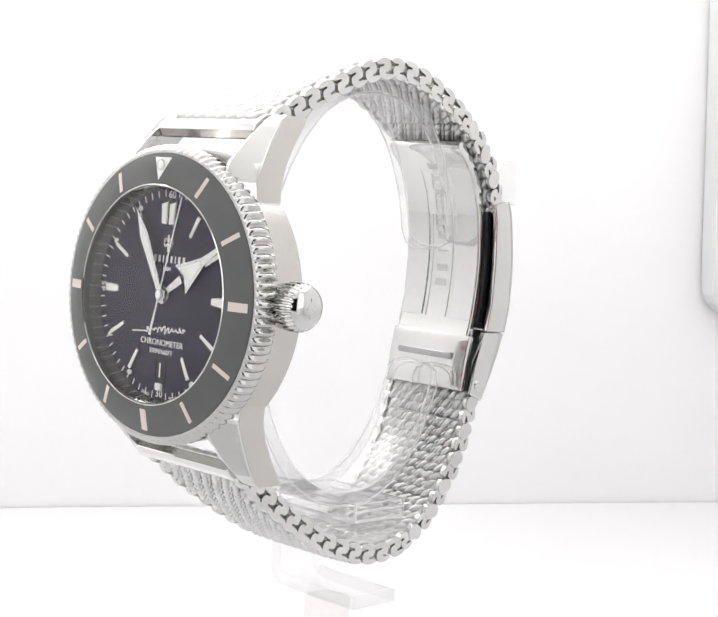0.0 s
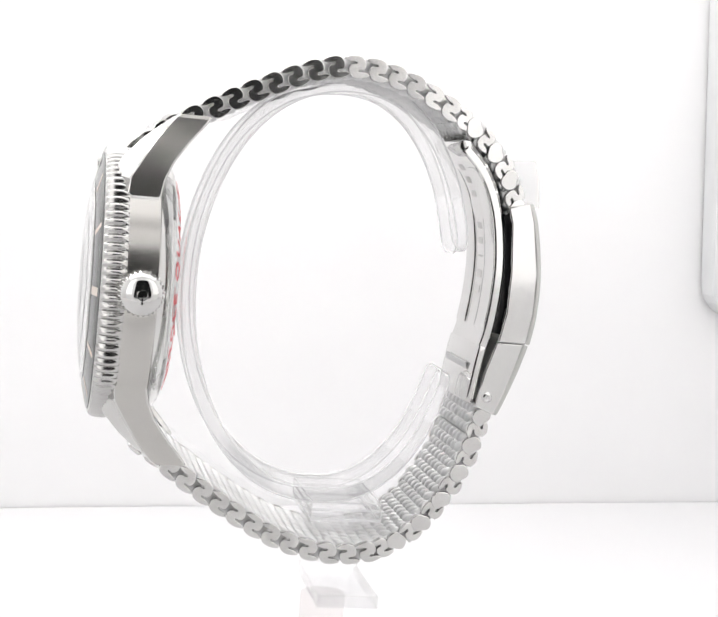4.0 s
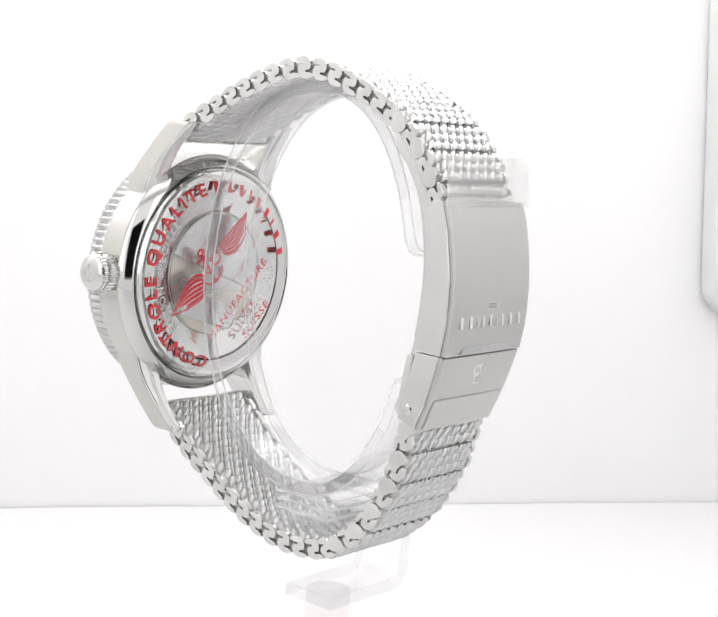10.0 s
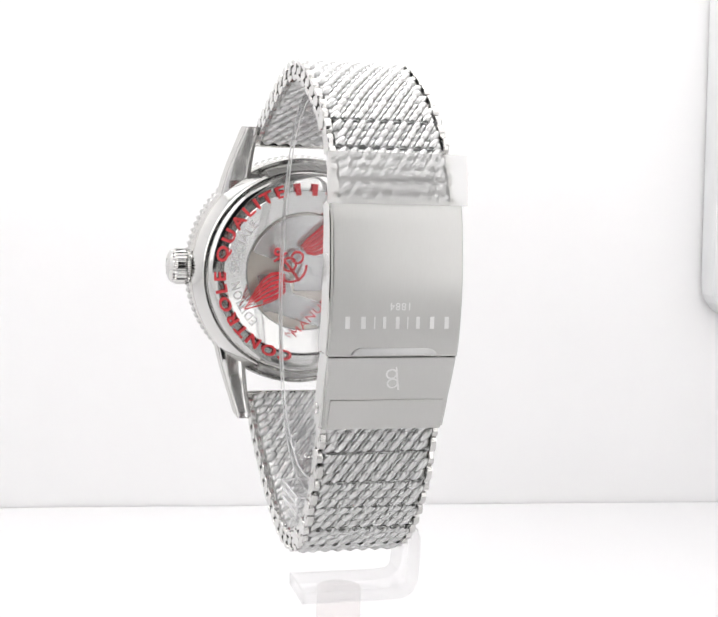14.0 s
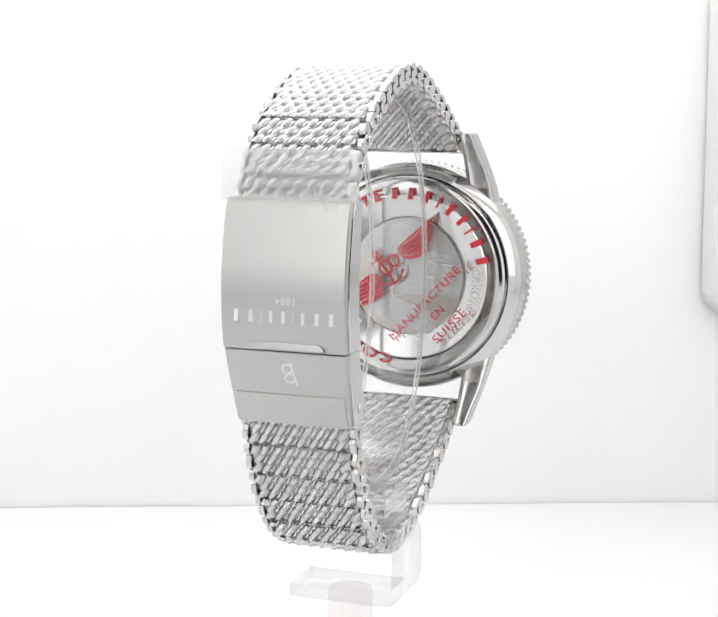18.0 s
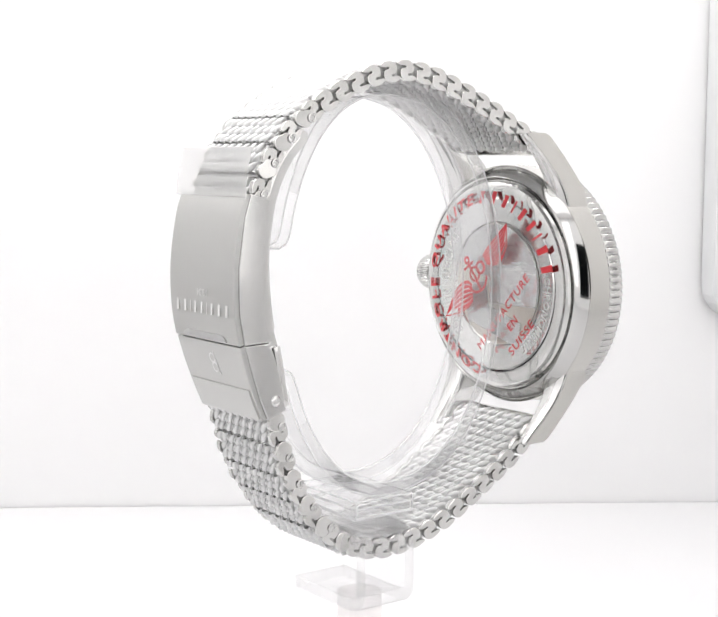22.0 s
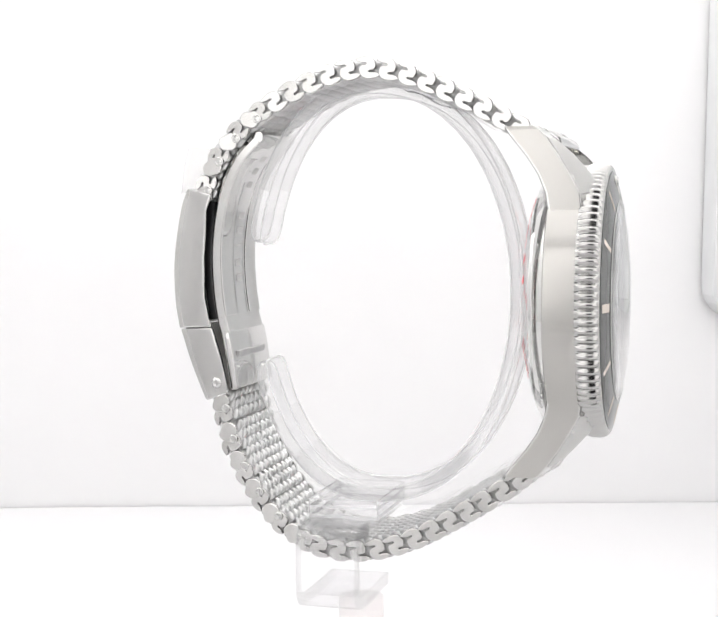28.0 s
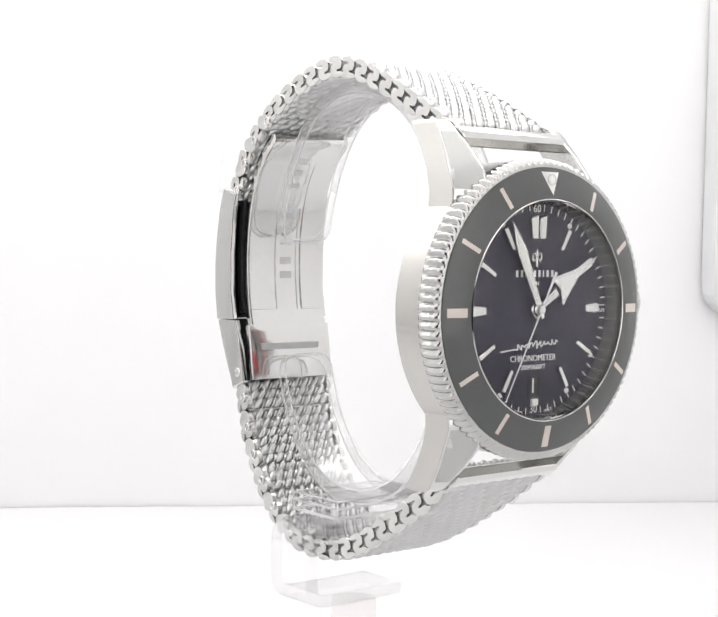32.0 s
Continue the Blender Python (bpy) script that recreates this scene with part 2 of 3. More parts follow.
    xs = [v.co.x for v in bm.verts]
    k, m = width / (max(xs) - min(xs)), (max(xs) + min(xs)) / 2
    for v in bm.verts:
        v.co.x = (v.co.x - m) * k
    return bm


def arc_text(bm, radius, mid):
    """Bend flat lettering round a circle about z; mid: degrees clockwise from 12 at its middle, tops outward."""
    for v in bm.verts:
        a = radians(90 - mid) - v.co.x / radius
        r = radius + v.co.y
        v.co = Vector((r * math.cos(a), r * math.sin(a), v.co.z))
    return bm


def empty(name):
    ob = new(name)
    ob.empty_display_size = 0.01
    return ob


# ---- the light box ----
def light_box():
    back, side, top, front = 0.146, 0.27, 0.345, -0.205
    wall = 0.004

    def slab(name, x0, x1, y0, y1, z0, z1, m, label, cat, kind="structure"):
        bm = box(x0, x1, y0, y1, z0, z1, 0.0015)
        ob = new(name, finish(name, bm, m, scale=1))
        ob.matrix_world = BOX
        tagged(ob, label, cat, kind=kind)
        return ob
    slab("floor", -side, side, front - 0.2, back, -0.006, 0, TABLEM, "white glossy acrylic table inside the light box", "table top")
    slab("wall_back", -side, side, back, back + wall, -0.006, top, WALL, "seamless white back lining of the light box", "backdrop")
    slab("wall_left", -side - wall, -side, front, back, -0.006, top, WALL, "white side lining of the light box", "wall")
    slab("wall_right", side, side + wall, front, back, -0.006, top, WALL, "white side lining of the light box", "wall")
    slab("ceiling", -side, side, front, back, top, top + wall, WALL, "white top lining of the light box", "ceiling")
    # front flap with the opening for the lens
    o0, o1, p0, p1 = -0.072, 0.040, 0.030, 0.200
    bm = join(box(-side, o0, front - wall, front, 0, top), box(o1, side, front - wall, front, 0, top),
              box(o0, o1, front - wall, front, p1, top), box(o0, o1, front - wall, front, 0, p0))
    ob = new("wall_front", finish("wall_front", bm, WALL, scale=1))
    ob.matrix_world = BOX
    tagged(ob, "white front flap of the light box with a square opening", "wall", kind="structure")
    # the dim room outside the opening
    m = mat("room_wall", (0.05, 0.05, 0.052), 0.9, 0, 0.1, 8)
    slab("wall_room", -0.6, 0.6, -0.62, -0.61, -0.3, 0.6, m, "dark wall of the room outside the box", "wall")


light_box()


def side_panel():
    """Grey plastic panel with rounded corners on the box's side wall."""
    th = empty("light_box_panel")
    tagged(th, "light grey plastic panel with rounded corner in the light box", "panel", kind="structure")
    pts, r = [], 9.0
    w, h = 135.0, 200.0
    for cx, cy, a0 in ((w - r, h - r, 0), (r, h - r, 90), (r, r, 180), (w - r, r, 270)):
        for k in range(7):
            a = radians(a0 + 15 * k)
            pts.append((cx + r * math.cos(a), cy + r * math.sin(a)))
    part("panel", prism(pts, 0, 9, b=1.6), GREYP, th)
    inner = [(p[0] * 0.94 + 4, p[1] * 0.95 + 5) for p in pts]
    part("panel_rim", prism(inner, 8.9, 10.2, b=0.5), GREYP, th)
    th.matrix_world = BOX @ Matrix.Translation((0.1285, 0.1458, 0.0535)) @ pose(0, 0, 0, 90, -1.9, 0)


side_panel()

# ---- the watch; x to 3 o'clock, y to 12 o'clock, z out of the face ----
watch = empty("wrist_watch")
tagged(watch, "steel diver's wrist watch with dark dial and mesh bracelet", "watch")
HUB = (-0.2, -0.2)
FACE = mm(-0.2, -0.2, 0) @ Matrix.Diagonal((1.025, 1.025, 1, 1))
RIM = mm(-0.1, -0.2, 0) @ Matrix.Diagonal((1.005, 1.005, 1, 1))
BAND = pose(0, 0, 0, 0, -0.68, 0) @ Matrix.Diagonal((1.012, 1.012, 1.012, 1))


def case():
    flank = [(15.2, -3.4), (20.3, -3.4), (20.8, -3.75), (20.95, -4.1), (20.95, -8.55), (20.8, -8.72), (15.0, -8.75)]
    part("case_body", revolve(flank, 128, closed=True), BRUSHED, watch, "brushed steel round case middle", 20)
    # polished bowl under the flank and the step round the back
    bowl = [(20.8, -8.73), (20.55, -9.1), (19.3, -10.35), (18.95, -10.5), (18.75, -10.3), (18.5, -9.9), (15.0, -9.9), (15.0, -8.76)]
    part("case_bowl", revolve(bowl, 128, closed=True), STEEL, watch, "polished steel chamfer under the case", 24)

    rim = [(18.35, -10.0), (18.35, -10.6), (18.1, -11.0), (17.7, -11.2), (17.0, -11.3), (15.4, -11.25), (15.2, -10.4), (15.3, -10.0)]
    part("case_back_ring", revolve(rim, 128, closed=True), STEEL, watch, "polished steel case back ring", 24)
    for sx in (1, -1):
        for sy in (1, -1):
            lug(sx, sy)


# along y: inner x, outer x, top z, bottom z, drop of the bevel
LUGROWS = [(9.0, 10.4, 18.3, -4.5, -8.5, 0.2), (13.95, 10.4, 15.62, -3.9, -8.55, 0.15), (14.3, 10.4, 15.55, -2.4, -8.7, 1.3), (16.5, 10.4, 15.1, -1.5, -9.1, 2.5),
           (19.3, 10.4, 14.5, -2.7, -10.3, 2.9), (22.2, 10.4, 13.75, -5.3, -12.3, 2.1), (24.6, 10.3, 13.15, -8.0, -14.3, 1.1), (25.9, 10.2, 12.9, -9.6, -15.3, 0.6),
           (26.4, 10.3, 12.7, -10.6, -15.5, 0.4)]


def lug(sx, sy):
    rows = LUGROWS
    secs = []
    for y, xi, xo, zt, zb, c in rows:
        secs.append([(sx * a, sy * y, z) for a, z in ((xi, zb + 0.9), (xi + 0.9, zb), (xo - 0.25, zb), (xo, zb + 0.25), (xo, zt - c), (xi + 0.45, zt), (xi, zt - 0.1))])
    bm = loft(secs)
    bev(bm, 0.12, 2, 22)
    part("lug", bm, STEEL, watch, "polished steel lug", 12)
    f = [[(sx * x, sy * y, z) for x, z in ((xo, zb + 0.45), (xo, zt - c - 0.12), (xo + 0.05, zt - c - 0.12), (xo + 0.05, zb + 0.45))] for y, xi, xo, zt, zb, c in rows[1:]]
    part("lug_side", loft(f), BRUSHED, watch, "brushed outer face of the lug", 10)
    # satin facet on the upper shoulder
    f = []
    for y, xi, xo, zt, zb, c in rows[3:7]:
        a, b = Vector((xo - 0.2, zt - c + 0.14)), Vector((xi + 0.65, zt - 0.1))
        d = (b - a).normalized()
        n = Vector((d.y, -d.x)) if d.y > 0 else Vector((-d.y, d.x))
        n = n if n.y > 0 else -n
        f.append([(sx * p.x, sy * y, p.y) for p in (a, b, b + n * 0.03, a + n * 0.03)])
    part("lug_facet", loft(f), SATIN, watch, "satin bevel on the lug", 10)


def bezel():
    teeth = 104
    prof = [(19.0, -4.1), (20.6, -4.25), (20.95, -4.05), (21.1, -3.75), (21.2, -3.45), (21.3, -3.0), (21.3, -2.2), (21.25, -1.6), (21.1, -1.2),
            (20.95, -0.95), (20.65, -0.66), (20.2, -0.50), (19.95, -0.55), (19.9, -1.2), (19.0, -1.2)]

    def wave(i, j, r):
        if 3 <= j <= 10:
            k = (i % 8) / 8
            return r - (0.42 if 4 <= j <= 9 else 0.2) * abs(math.cos(math.pi * k)) ** 3
        return r
    part("bezel", revolve(prof, teeth * 8, wave, closed=True), KNURL, watch, "polished steel bezel with a knurled rim", 50)
    part("bezel_insert", revolve([(19.93, -1.1), (19.93, -0.42), (19.7, -0.32), (15.6, 0.62), (15.25, 0.60), (15.2, -0.6)], 128, closed=True),
         CERAMIC, watch, "dark grey ceramic bezel insert", 30)

    def zin(r):
        return -0.32 + (19.7 - r) * 0.94 / 4.1
    for h in range(1, 12):
        w = 0.62 if h in (3, 6, 9) else 0.33
        r0, r1 = 16.2, 19.25
        a = radians(90 - 30 * h)
        bm = bmesh.new()
        bmesh.ops.create_cube(bm, size=1)
        for v in bm.verts:
            r = r0 if v.co.x < 0 else r1
            z = zin(r) + (0.05 if v.co.z > 0 else -0.3)
            y = v.co.y * 2 * w
            v.co = Vector((r * math.cos(a) - y * math.sin(a) * 1, r * math.sin(a) + y * math.cos(a), z))
        part("bezel_marker", bm, LUME, watch, "cream lume bar on the bezel")
    tri = [(-1.75, 19.3), (0, 16.1), (1.75, 19.3)]
    bm = prism(tri, 0, 1)
    for v in bm.verts:
        v.co.z = zin(v.co.y) + (0.06 if v.co.z > 0.5 else -0.3)
    t = part("bezel_triangle", bm, LUMEW, watch, "pale triangle at twelve on the bezel")
    bm = revolve([(0.0, 0.35), (0.45, 0.32), (0.62, 0.2), (0.62, -0.2), (0.0, -0.2)], 24)
    p = part("pip", moved(bm, Matrix.Translation((0, 18.2, zin(18.2) + 0.05))), LUMEW, t, "raised lume pearl")
    part("pip_ring", moved(revolve([(0.62, 0.15), (0.62, 0.3), (0.82, 0.3), (0.82, 0.15)], 24, closed=True), Matrix.Translation((0, 18.2, zin(18.2)))), STEEL, t)


case()
for ob in watch.children:
    if ob.name.startswith("case"):
        ob.matrix_basis = RIM
done = set(watch.children)
bezel()


def dial():
    d = part("dial", revolve([(0.0, -2.75), (15.0, -2.75), (15.0, -3.3), (0, -3.3)], 96), DIAL, watch, "glossy blue-black watch dial")
    part("flange", revolve([(14.75, -2.74), (15.17, -0.35), (15.2, -0.35), (15.2, -3.0), (14.75, -3.0)], 96, closed=True), REHAUT, watch, "black sloping flange ring")
    part("flange_ring", revolve([(14.9, 0.1), (15.24, 0.66), (15.1, 0.75), (14.8, 0.1)], 96, closed=True), STEEL, watch, "thin polished ring round the crystal")
    ticks = []
    for k in range(60):
        if k in (0, 15, 30, 45) or k in (59, 1) and False:
            continue
        b = box(-0.075, 0.075, 13.6, 14.55, -2.75, -2.70)
        ticks.append(moved(b, Matrix.Rotation(radians(-6 * k), 4, "Z")))
    tagged(part("minute_track", join(*ticks), WHITE, d, "white printed minute track"), kind="stuff")
    fl = []
    for k in range(60):
        b = box(-0.05, 0.05, -0.9, 0.9, -0.01, 0.02)
        moved(b, Matrix.Rotation(radians(-6 * k), 4, "Z") @ Matrix.Translation((0, 14.92, -1.62)) @ Matrix.Rotation(radians(80), 4, "X"))
        fl.append(b)
    tagged(part("flange_scale", join(*fl), mat("faint_grey_print", (0.20, 0.19, 0.19), 0.5), d, "faint grey lines on the flange"), kind="stuff")
    for s, ang, rot in (("60", 0, 0), ("15", 90, -90), ("30", 180, 0), ("45", 270, 90)):
        a = radians(90 - ang)
        bm = lettering(s, 1.55, 0.03)
        m = Matrix.Translation((13.85 * math.cos(a), 13.85 * math.sin(a), -2.70)) @ Matrix.Rotation(radians(rot), 4, "Z")
        part("numeral", moved(bm, m), WHITE, d)
    # applied hour markers with lume
    for h in range(1, 12):
        if h == 6:
            continue
        m = Matrix.Rotation(radians(-30 * h), 4, "Z")
        if h in (3, 9):
            o = [(-0.5, 9.9), (0.5, 9.9), (0.8, 12.8), (-0.8, 12.8)]
        else:
            o = [(-0.30, 9.4), (0.30, 9.4), (0.40, 12.8), (-0.40, 12.8)]
        mk = part("hour_marker", moved(prism(o, -2.75, -2.2, b=0.12), m), STEEL, d, "polished steel hour marker")
        i = [(x * 0.66, 0.9 * (y - 11) + 11) for x, y in o]
        part("lume", moved(prism(i, -2.21, -2.12), m), LUMEW, mk)
        if h not in (3, 9):
            part("dot", moved(revolve([(0, -2.45), (0.3, -2.5), (0.42, -2.75)], 16), m @ Matrix.Translation((0, 13.4, 0))), LUMEW, mk)
    for x in (-0.85, 0.85):
        o = [(x - 0.72, 9.7), (x + 0.72, 9.7), (x + 0.74, 13.0), (x - 0.74, 12.6)]
        if x < 0:
            o = [(x - 0.45, 9.7), (x + 0.72, 9.7), (x + 0.74, 13.0), (x - 0.76, 12.6)]
        else:
            o = [(x - 0.72, 9.7), (x + 0.45, 9.7), (x + 0.76, 13.0), (x - 0.74, 12.6)]
        mk = part("hour_marker", prism(o, -2.75, -2.15, b=0.12), STEEL, d, "double steel marker at twelve")
        part("lume", prism([(x + (p - x) * 0.7, 0.9 * (q - 11) + 11) for p, q in o], -2.16, -2.06), LUMEW, mk)
    # six: date and square
    part("square_marker", prism([(-0.6, -13.3), (0.6, -13.3), (0.6, -12.35), (-0.6, -12.35)], -2.75, -2.3, b=0.1), LUMEW, d)
    part("date_frame", join(box(-1.15, -0.95, -12.15, -9.25, -2.75, -2.62), box(0.95, 1.15, -12.15, -9.25, -2.75, -2.62), box(-1.15, 1.15, -9.35, -9.15, -2.75, -2.62), box(-1.15, 1.15, -12.25, -12.05, -2.75, -2.62)), BLACK, d)
    part("date_disc", box(-0.95, 0.95, -12.05, -9.35, -2.75, -2.735), BLACK, d, "black date disc")
    part("date_numeral", moved(lettering("1", 3.0, 0.02), Matrix.Translation((-0.15, -10.65, -2.70))), WHITE, d)
    # prints
    part("emblem", join(moved(tube([(0.9 * math.cos(a * 0.35), 0.35 + 0.55 * math.sin(a * 0.7), 0) for a in range(19)], 0.13), Matrix.Translation((0, 6.9, -2.6))),
                        box(-0.16, 0.16, 5.9, 8.3, -2.7, -2.5)), STEEL, d, "small polished applied emblem")
    part("maker_bars", moved(blocks([0.4, 0.4, 0.36, 0.16, 0.36, 0.34, 0.16, 0.42, 0.42], 0.95, 0.55), Matrix.Translation((-0.2, 4.95, -2.70))), WHITE, d)
    part("year", moved(lettering("1884", 0.85, 0.03), Matrix.Translation((-0.2, 3.55, -2.70))), WHITE, d)
    # script line drawn as plain strokes
    wave = [(-6.8 + 0.3 * k, -5.75 + 0.03 * k, 0) for k in range(10)]
    wave += [(-3.9 + 0.075 * k + 0.16 * math.sin(k * 0.62 + 0.5), -5.3 + 0.006 * k + (0.26 + 0.14 * math.sin(k * 0.21) + (0.42 if 48 < k < 58 else 0)) * math.cos(k * 0.56 + 2.6), 0) for k in range(112)]
    part("script_stroke", moved(tube(wave, 0.11, 5), Matrix.Translation((0.2, 0.1, -2.66))), WHITE, d, "white script line on the dial")
    part("dial_line", moved(lettering("CHRONOMETER", 1.22, 0.03), Matrix.Translation((-0.2, -6.75, -2.70))), WHITE, d)
    part("dial_line", moved(lettering("200M/660FT", 0.98, 0.03), Matrix.Translation((-0.2, -8.0, -2.70))), WHITE, d)
    for s, mid in (("SWISS", 192), ("MADE", 168)):
        bm = lettering(s, 0.62, 0.02)
        for v in bm.verts:
            a = radians(90 - mid) + v.co.x / 14.4
            r = 14.4 - v.co.y
            v.co = Vector((r * math.cos(a), r * math.sin(a), v.co.z - 2.71))
        part("dial_line", bm, WHITE, d)
    # crystal
    c = part("crystal", revolve([(0, 1.95), (6, 1.82), (11, 1.45), (13.8, 0.98), (15.55, 0.5), (14.75, -0.3), (14.6, -0.4), (13.6, -0.1), (11, 0.35), (6, 0.72), (0, 0.85)], 96),
             GLASS, watch, "domed clear sapphire crystal", 40)
    c.visible_shadow = False


def pointer(name, bm, z, label):
    ob = part(name, bm, STEEL, watch, label)
    ob.location = (HUB[0] * MM, HUB[1] * MM, z * MM)
    return ob


dial()
for ob in watch.children:
    if ob not in done:
        ob.matrix_basis = RIM if ob.name.startswith("bezel") else FACE
SEC = pointer("seconds_pointer", join(prism([(-0.10, -3.0), (0.10, -3.0), (0.08, 14.4), (-0.08, 14.4)], 0, 0.12), prism([(-0.22, -6.0), (0.22, -6.0), (0.14, -2.5), (-0.14, -2.5)], 0, 0.12),
                                     revolve([(0.0, 0.3), (0.55, 0.25), (0.62, 0.0), (0, 0)], 24)), -1.5, "slim white steel seconds pointer")
SEC.data.materials[0] = WHITE
MIN = pointer("minute_pointer", join(prism([(-0.32, -1.4), (0.32, -1.4), (0.5, 0.5), (0.92, 9.2), (0.0, 13.7), (-0.92, 9.2), (-0.5, 0.5)], 0, 0.16, b=0.04),
                                     revolve([(0.0, 0.2), (0.95, 0.2), (1.05, 0.0), (0, 0)], 28)), -1.8, "tapered polished minute pointer")
part("lume", prism([(-0.2, 2.0), (0.2, 2.0), (0.55, 9.0), (0.0, 12.4), (-0.55, 9.0)], 0.161, 0.22), LUMEW, MIN)
HOUR = pointer("hour_pointer", join(prism([(-0.38, 0), (0.38, 0), (0.62, 4.6), (-0.62, 4.6)], 0, 0.16, b=0.04),
                                    prism([(-2.35, 4.4), (0, 5.3), (2.35, 4.4), (0.62, 9.6), (0.34, 13.2), (-0.34, 13.2), (-0.62, 9.6)], 0, 0.16, b=0.04),
                                    revolve([(0.0, 0.2), (1.25, 0.2), (1.35, 0.0), (0, 0)], 28)), -2.15, "broad arrow hour pointer")
part("lume", prism([(-1.6, 5.05), (0, 5.75), (1.6, 5.05), (0.3, 9.2), (-0.3, 9.2)], 0.161, 0.22), LUMEW, HOUR)


def crown():
    c = (0.4, -6.2)
    at = Matrix.Translation((0, c[0], c[1])) @ Matrix.Rotation(radians(90), 4, "Y")
    prof = [(0, 19.8), (2.4, 19.8), (2.4, 20.9), (3.1, 21.0), (3.3, 21.3), (3.35, 22.0), (3.35, 23.4), (3.22, 23.75), (3.05, 24.0), (2.95, 24.3), (2.6, 24.7), (2.0, 24.98), (1.1, 25.15), (0, 25.2)]

    def wave(i, j, r):
        if 3 <= j <= 8:
            return r - 0.24 * (i % 4 in (0, 1))
        return r
    p = part("crown", moved(revolve(prof, 112, wave), at), STEEL, watch, "polished knurled winding crown", 35)
    part("crown_emblem", moved(join(tube([(0.75 * math.cos(a * 0.33), 0.75 * math.sin(a * 0.33), 25.08) for a in range(20)], 0.12), box(-0.13, 0.13, -1.4, 1.4, 24.95, 25.18)), at), HOOK, p)


def back():
    # movement seen through the back
    part("movement", revolve([(0, -10.2), (10.8, -10.2), (10.8, -9.6), (0, -9.6)], 64), MOVE2, watch, "watch movement behind the back glass")
    pts = [(1.2 * math.cos(radians(a)), 1.2 * math.sin(radians(a))) for a in range(200, 19, -12)]
    pts += [(10.6 * math.cos(radians(a)), 10.6 * math.sin(radians(a))) for a in range(20, 201, 6)]
    part("rotor", prism(pts, -10.75, -10.35, b=0.08), MOVE, watch, "steel winding rotor")
    br = [box(-9.3, 2, -3.6, 3.4, -10.4, -10.2, 0.1), moved(box(-8, 4, -9, -4.5, -10.45, -10.2, 0.1), Matrix.Rotation(0.3, 4, "Z")), moved(box(3, 9, -6, 1, -10.4, -10.2, 0.1), Matrix.Rotation(-0.2, 4, "Z"))]
    for b in br:
        part("bridge", b, MOVE, watch)
    part("engraved_ring", revolve([(10.7, -10.1), (11.0, -10.35), (15.1, -11.35), (15.35, -11.2), (15.3, -10.3), (10.7, -9.9)], 96, closed=True), BACKST, watch, "polished sloping ring with engraved words round the back glass", 20)
    flip = Matrix.Rotation(radians(180), 4, "Y")

    def on_back(bm, z):
        for v in bm.verts:
            v.co.z = v.co.z * 1 - z
        return moved(bm, flip)
    slope = math.tan(radians(13.7))
    for s, mid, wide in (("SPECIALE", 291, 10.2), ("EDITION", 243, 8.6), ("CHRONOMETRE", 114, 15.0)):
        bm = arc_text(spread(lettering(s, 2.4, 0.03, 1.1, 0.03), wide), 13.2, mid)
        for v in bm.verts:
            v.co.z += (math.hypot(v.co.x, v.co.y) - 13.2) * slope
        part("engraving", on_back(bm, -10.93), ETCHW, watch, "pale engraved word")
    g = part("back_glass", revolve([(0, -10.95), (10.9, -10.75), (10.9, -10.6), (0, -10.8)], 96), GLASS, watch, "clear back glass")
    g.visible_shadow = False
    film = part("back_sticker", sheet_disc([(0, -12.55), (12.8, -12.52), (13.7, -12.42), (17.3, -11.42), (17.9, -11.25), (18.6, -10.95)], 14), FILM, watch, "clear protective sticker with red print", 8)
    film.visible_shadow = False
    film.matrix_basis = mm(0.3, -0.1, 0, 0, -1.1, 0)
    z = -12.60

    def sloped(bm):
        """Print on the rim of the sticker, which falls away towards the case."""
        for v in bm.verts:
            v.co.z -= max(0, math.hypot(v.co.x, v.co.y) - 13.7) * 0.278 + 0.04
        return bm
    for s, wide, mid in (("CONTROLE", 22.6, 228.6), ("QUALITE", 18.2, 311)):
        for q in pieces(arc_text(spread(lettering(s, 2.9, 0.02, 1.3, 0.06), wide), 15.5, mid)):
            part("red_letter", on_back(sloped(q), z), RED, film, "red letter")
    x = -12.2
    for w in (2.0, 2.0, 1.8, 0.7, 1.8, 1.6, 0.7, 2.1, 2.1):
        b = moved(box(-w * 0.26, w * 0.26, -1.05, 1.05, -0.02, 0.02), Matrix.Translation((x + w / 2, 0, 0)))
        part("red_bar", on_back(sloped(arc_text(b, 15.5, 35)), z), RED, film, "red bar")
        x += w + 1.2
    tilt = Matrix.Rotation(radians(47), 4, "Z")
    for s, x, y, wide in (("MANUFACTURE", -0.2, -6.5, 18.6), ("EN", 0.3, -9.5, 2.7), ("SUISSE", 0.2, -12.7, 8.2)):
        for q in pieces(moved(spread(lettering(s, 2.15, 0.02, 1.1), wide), tilt @ Matrix.Translation((x, y, 0)))):
            part("red_letter", on_back(q, z), RED, film, "red letter")
    # winged emblem as plain shapes: feathers that run from the root to the tip
    for lead, trail in ((((-3.7, -0.2), (-4.8, 0.4), (-6.3, 0.2), (-7.7, -0.9), (-9.1, -2.8), (-11.1, -6.6)), ((-3.5, -3.2), (-4.6, -4.3), (-6.0, -5.1), (-7.6, -5.7), (-9.3, -6.2), (-11.1, -6.6))),
